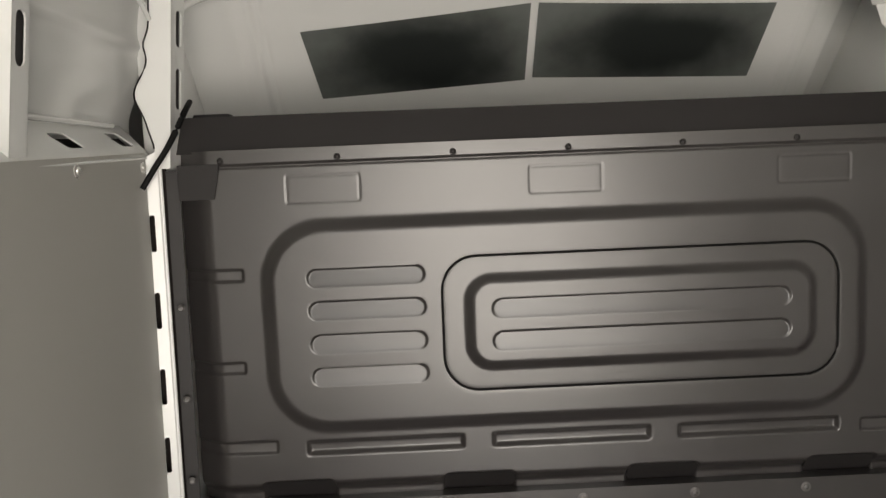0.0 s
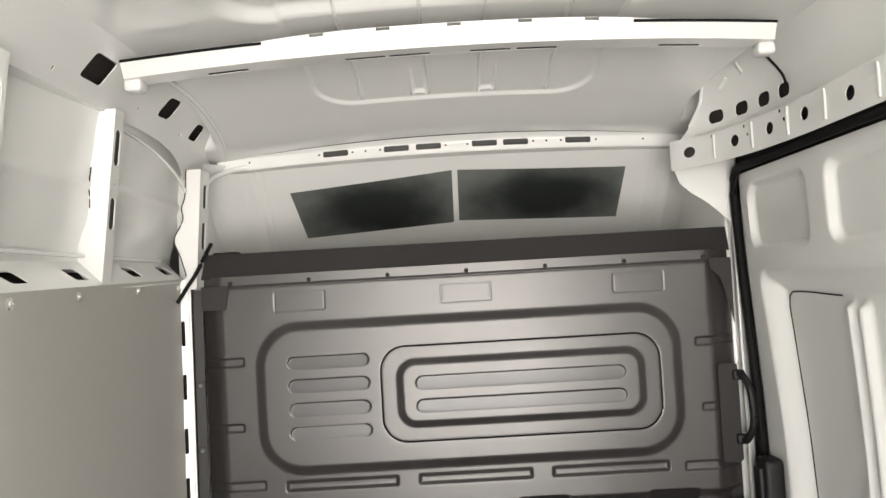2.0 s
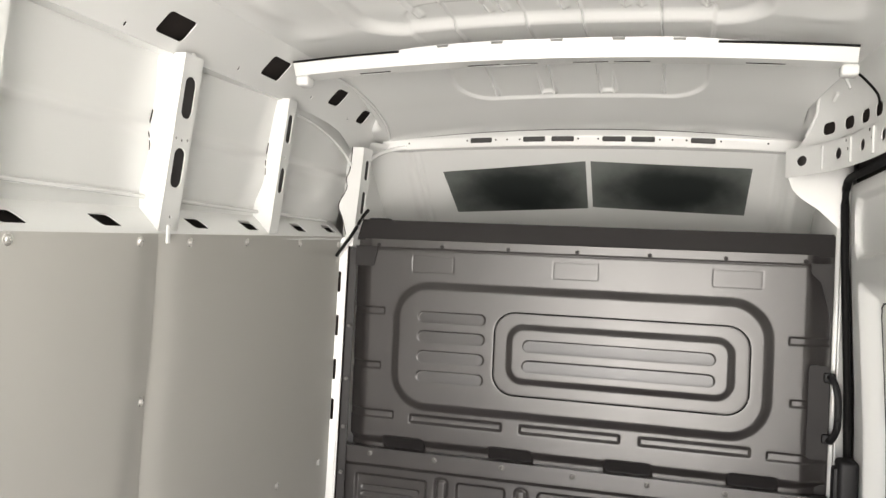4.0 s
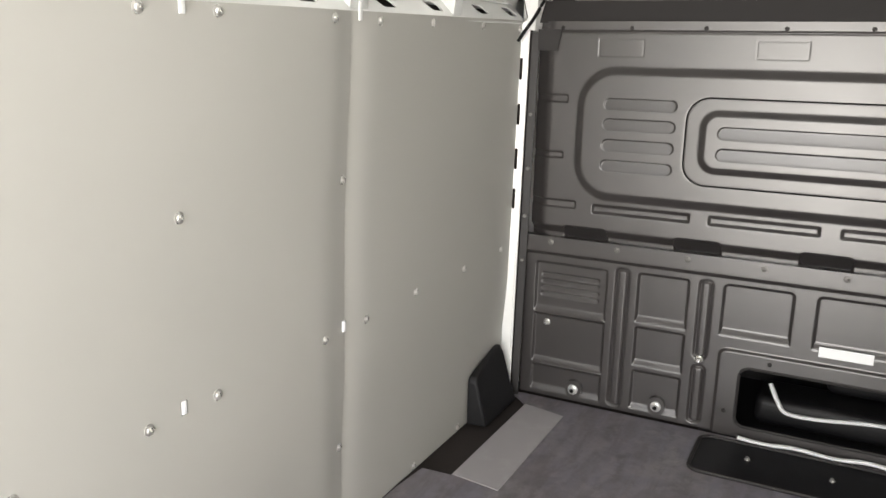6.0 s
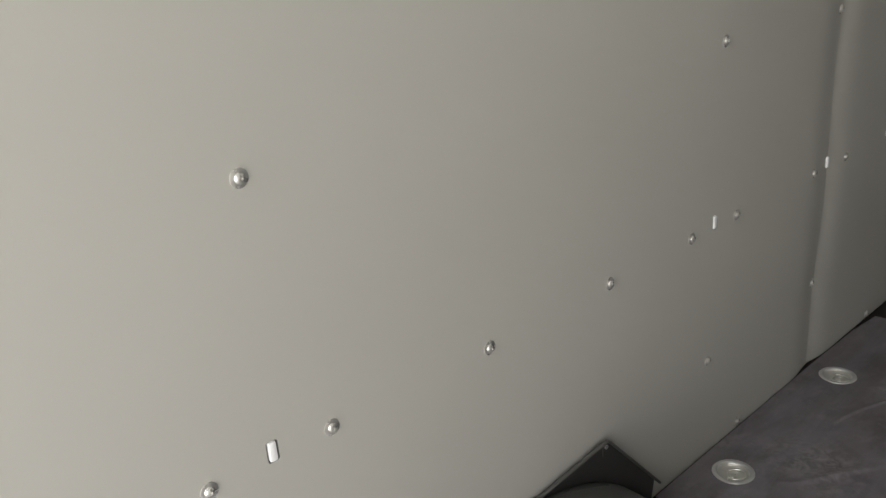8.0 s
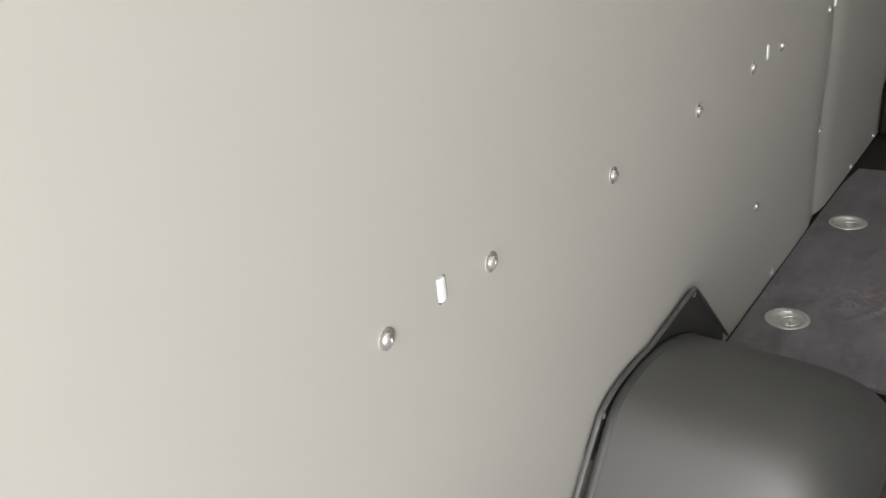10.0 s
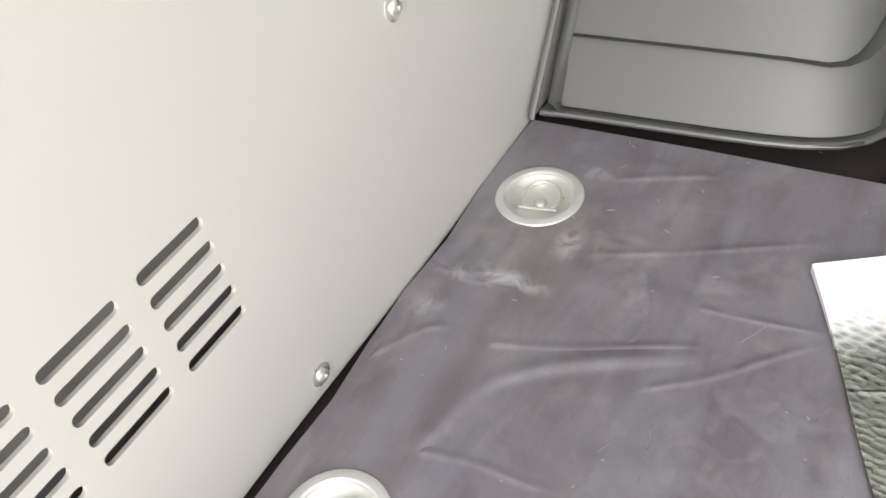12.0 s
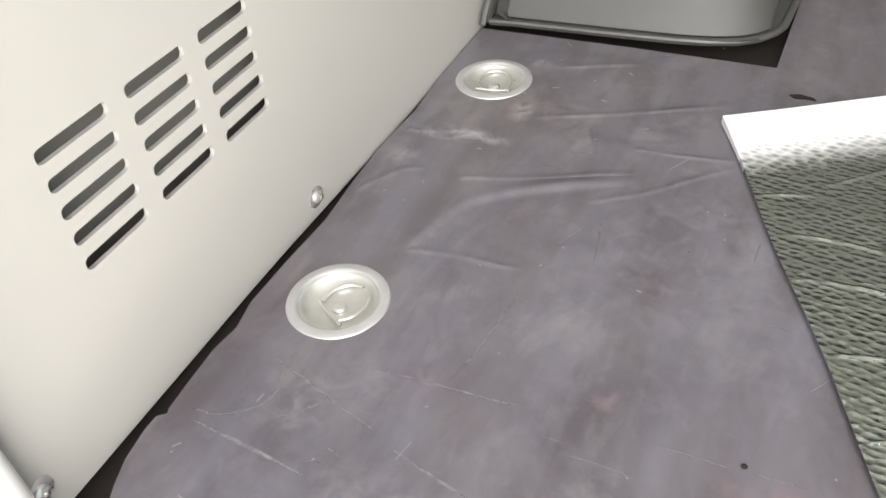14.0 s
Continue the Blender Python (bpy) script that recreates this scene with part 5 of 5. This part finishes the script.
across, along = np.concatenate([np.arange(0, 0.30, 0.003), np.arange(0.30, 1.38, 0.012)]), np.concatenate([np.arange(0, 0.46, 0.0014), np.arange(0.46, 0.78, 0.006)])
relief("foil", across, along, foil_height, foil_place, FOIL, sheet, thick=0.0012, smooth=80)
# backing layer whose dark colour puts the shadow under the sheet's edge
relief("foam", np.arange(0.001, 1.36, 0.02), np.concatenate([np.arange(0.003, 0.1, 0.008), np.arange(0.1, 0.77, 0.02)]), lambda U, V: foil_height(U, V) - 0.0024, foil_place, FOAM, sheet, "foam backing, coloured dark for the shadow under the edge", thick=0.0012, smooth=80)
tear = part("floor_tear", plate([(0.413, -2.787), (0.424, -2.782), (0.440, -2.786), (0.444, -2.792), (0.432, -2.791), (0.420, -2.793)], [], lambda u, v, w: Vector((u, v, 0.0006 + w)), 0.0008), VOID)
tagged(tear, "small dark tear in the vinyl floor", "tear")
tagged(part("crumb", lathe([(0.0022, 0), (0.0026, 0.0008), (0.0016, 0.0016), (0.0006, 0.0018)], 7, pose(0.445, -3.314, 0.0003, 0, 0, 20)), VOID), "small dark crumb of dirt on the vinyl floor", "dirt crumb")

# ---- right side: sliding door, rail ----
def rail_x(y):
    return 1.765 - 0.15 * math.exp(min(0.02, y) / 0.2)


right = thing("wall_right_upper", "white door rail and slotted upper body side over the sliding door", "wall", kind="structure", at=(1.765, 0, 1.7))
inv = Matrix.Translation(-right.location)


def placed(bm):
    bmesh.ops.transform(bm, matrix=inv, verts=bm.verts)
    return bm


ov = [rr(y - 0.030, y + 0.030, 1.812, 1.850, 0.016, 5) for y in (-0.105, -0.215, -0.325, -0.43)]
arc = [(0.015, 1.79), (-0.012, 1.82), (-0.03, 1.845), (-0.062, 1.885), (-0.082, 1.92), (-0.105, 1.95), (-0.15, 1.983), (-0.225, 1.995), (-0.45, 1.998), (-0.7, 1.99)]
side_bend = lambda y, z, off=0.0: Vector((rail_x(y) - 0.30 * max(0, z - 1.86) - off, y, z))
part("upper_side", placed(plate([(-3.56, 1.78), (0.02, 1.78)] + arc + [(-3.56, 1.975)], ov, lambda u, v, w: Vector((rail_x(u) - 0.30 * max(0, v - 1.86) + w, u, v)), 0.003, ucuts=[0.1 - 0.05 * k for k in range(14)], vcuts=(1.86, 1.92))), WHITE, right)
part("arch_bead", placed(sweep([side_bend(y, z, 0.002) for y, z in arc[1:-1]], 0.005, 8)), WHITE, right)
for pts in (((-0.26, 1.922), (-0.25, 1.955)), ((-0.15, 1.906), (-0.19, 1.926))):
    part("pressing", placed(sweep([side_bend(y, z, 0.001) for y, z in pts], 0.008, 8, 0.5)), WHITE, right)
for y in (-0.13, -0.31, -0.50, -0.69, -0.92):
    part("rail_rib", placed(sweep([(rail_x(y) - 0.032, y, 1.70), (rail_x(y) - 0.032, y, 1.772)], 0.006, 8, 0.6)), WHITE, right)
for y, z in ((-0.12, 1.770), (-0.27, 1.768), (-0.285, 1.742), (-0.46, 1.770), (-0.48, 1.745)):
    part("rail_hole", placed(lathe([(0.005, 0), (0.005, 0.001), (0.003, 0.0012)], 8, pose(rail_x(y) - 0.0295, y, z, 0, -90, 0))), RUBBER, right, "small dark drain hole")
rings = [[(y + 0.021 * math.cos(k * math.pi / 6), 1.737 + 0.017 * math.sin(k * math.pi / 6)) for k in range(12)] for y in (-0.035, -0.22, -0.40, -0.585, -0.80, -1.05)]
part("door_rail", placed(plate([(-3.56, 1.688), (0.03, 1.688), (0.035, 1.70), (0.035, 1.775), (0.03, 1.782), (-3.56, 1.782)], rings, lambda u, v, w: Vector((rail_x(u) - 0.030 + w, u, v)), 0.003, ucuts=[0.0 - 0.05 * k for k in range(14)])), WHITE, right)
part("rail_top", placed(plate([(-3.56, 0), (0.035, 0), (0.035, 1), (-3.56, 1)], [], lambda u, v, w: Vector((rail_x(u) - 0.030 + 0.034 * v, u, 1.782 - w)), 0.003, ucuts=[0.0 - 0.05 * k for k in range(14)])), WHITE, right)
# black backing added far behind the side, for dark holes
part("rail_back", placed(box(1.80, 1.82, -3.56, 0.1, 1.66, 2.0)), VOID, right)
part("rail_seat", placed(plate([(-3.56, 1.70), (0.02, 1.70), (0.02, 1.775), (-3.56, 1.775)], [], lambda u, v, w: Vector((rail_x(u) - 0.012 + w, u, v)), 0.002, ucuts=[0.0 - 0.05 * k for k in range(14)])), STEEL, right)
part("rail_end", placed(plate([(1.578, 1.785), (1.76, 1.785), (1.765, 1.66), (1.758, 1.50), (1.728, 1.53), (1.675, 1.582), (1.625, 1.617), (1.592, 1.648), (1.578, 1.69)], [], lambda u, v, w: Vector((u, 0.030 + w - 0.10 * max(0, u - 1.62), v)), 0.004, ucuts=(1.62, 1.68))), WHITE, right)
# nearer black sheet added where the oval holes should be in shade
part("oval_hole_shade", placed(plate([(-3.5, 1.79), (0.0, 1.79), (-0.03, 1.85), (-0.2, 1.90), (-3.5, 1.93)], [], lambda u, v, w: Vector((rail_x(u) - 0.30 * max(0, v - 1.86) + 0.018 + w, u, v)), 0.002, ucuts=[0.1 - 0.05 * k for k in range(14)])), VOID, right)
part("wire", placed(sweep(curve_through([(1.56, -0.58, 1.955), (1.62, -0.52, 1.95), (1.69, -0.47, 1.915), (1.735, -0.455, 1.87), (1.742, -0.46, 1.84)], 6), 0.0035, 8)), RUBBER, right, "black wire along the roof corner")

door = thing("door_1", "white closed sliding door with pressed recesses", "door", kind="structure", at=(1.79, -0.68, 0))


def door_x(z):
    return 1.765 + 0.035 * ease((1.66 - z) / 0.9)


def door_relief(U, V):
    h = 0 * U
    h += sunk(sd(U, V, -0.475, -0.068, 1.425, 1.622, 0.05), 0.020, 0.012)
    h += sunk(sd(U, V, -1.02, -0.575, 1.418, 1.625, 0.05), 0.024, 0.016)
    d = sd(U + 0.09 * (1.31 - V), V, -1.22, -0.098, 0.10, 1.36, 0.05)
    h += -0.048 * ease(-d / 0.07) - 0.005 * ease(-d / 0.012)
    h += -groove(sd(U, V, -0.554, -0.550, 0.2, 1.255, 0.002), 0.024, 0.013) - groove(sd(U, V, -0.614, -0.610, 0.2, 1.255, 0.002), 0.024, 0.013)
    return h


relief("inner_skin", np.arange(-1.30, -0.0099, 0.007), np.arange(0.03, 1.6651, 0.007), door_relief, lambda U, V, H: (door_x(V) - H - 1.79, U + 0.68, V), DOOR_WHITE, door, thick=0.02)
seal_pts = [(-1.28, 1.676)] + [(-0.075, 1.678), (-0.035, 1.672), (-0.005, 1.648), (0.004, 1.60)] + [(0.004 + 0.0 * z, z) for z in (1.4, 1.2, 1.0, 0.8, 0.5, 0.05)]
part("seal", sweep([(float(door_x(z)) - 0.018 - 1.79, y + 0.68 - 0.012, z) for y, z in seal_pts], 0.013, 10), RUBBER, door, "black rubber door seal")
trim = [(float(door_x(v)) + 0.0515 - 1.79, u + 0.68, v) for u, v in ((-0.49, 1.286), (-0.43, 1.288), (-0.34, 1.292), (-0.25, 1.294), (-0.196, 1.292), (-0.174, 1.280), (-0.167, 1.25), (-0.178, 1.1), (-0.196, 0.9), (-0.215, 0.7), (-0.25, 0.3), (-0.26, 0.2))]
part("trim_gap", sweep(trim, 0.0022, 6), RUBBER, door, "thin dark gap round the inner trim")
part("edge_strip", box(1.745 - 1.79, 1.752 - 1.79, 0.695, 0.715, 0.05, 1.50, 0.002), WHITE, door)
latch = thing("door_latch", "black plastic latch housing on the door edge", "latch", at=(1.765, -0.10, 0.7))
part("housing", box(-0.030, 0.030, -0.035, 0.045, -0.22, 0.10, 0.014, 3), BLACK, latch)
part("lever", box(-0.042, -0.020, -0.020, 0.030, -0.08, 0.075, 0.008, 2), BLACK, latch)

# ---- rear end ----
for nm, x0, x1 in (("rear_post_left", -0.15, 0.022), ("rear_post_right", 1.758, 1.925)):
    tagged(part(nm, box(x0, x1, -3.67, -3.548, -0.09, 2.06, 0.012, 3), WHITE), "white painted rear door post", "post", kind="structure")
tagged(part("rear_header", box(0.022, 1.758, -3.67, -3.57, 1.88, 2.06, 0.012, 3), WHITE), "white painted beam over the open rear doorway", "post", kind="structure")
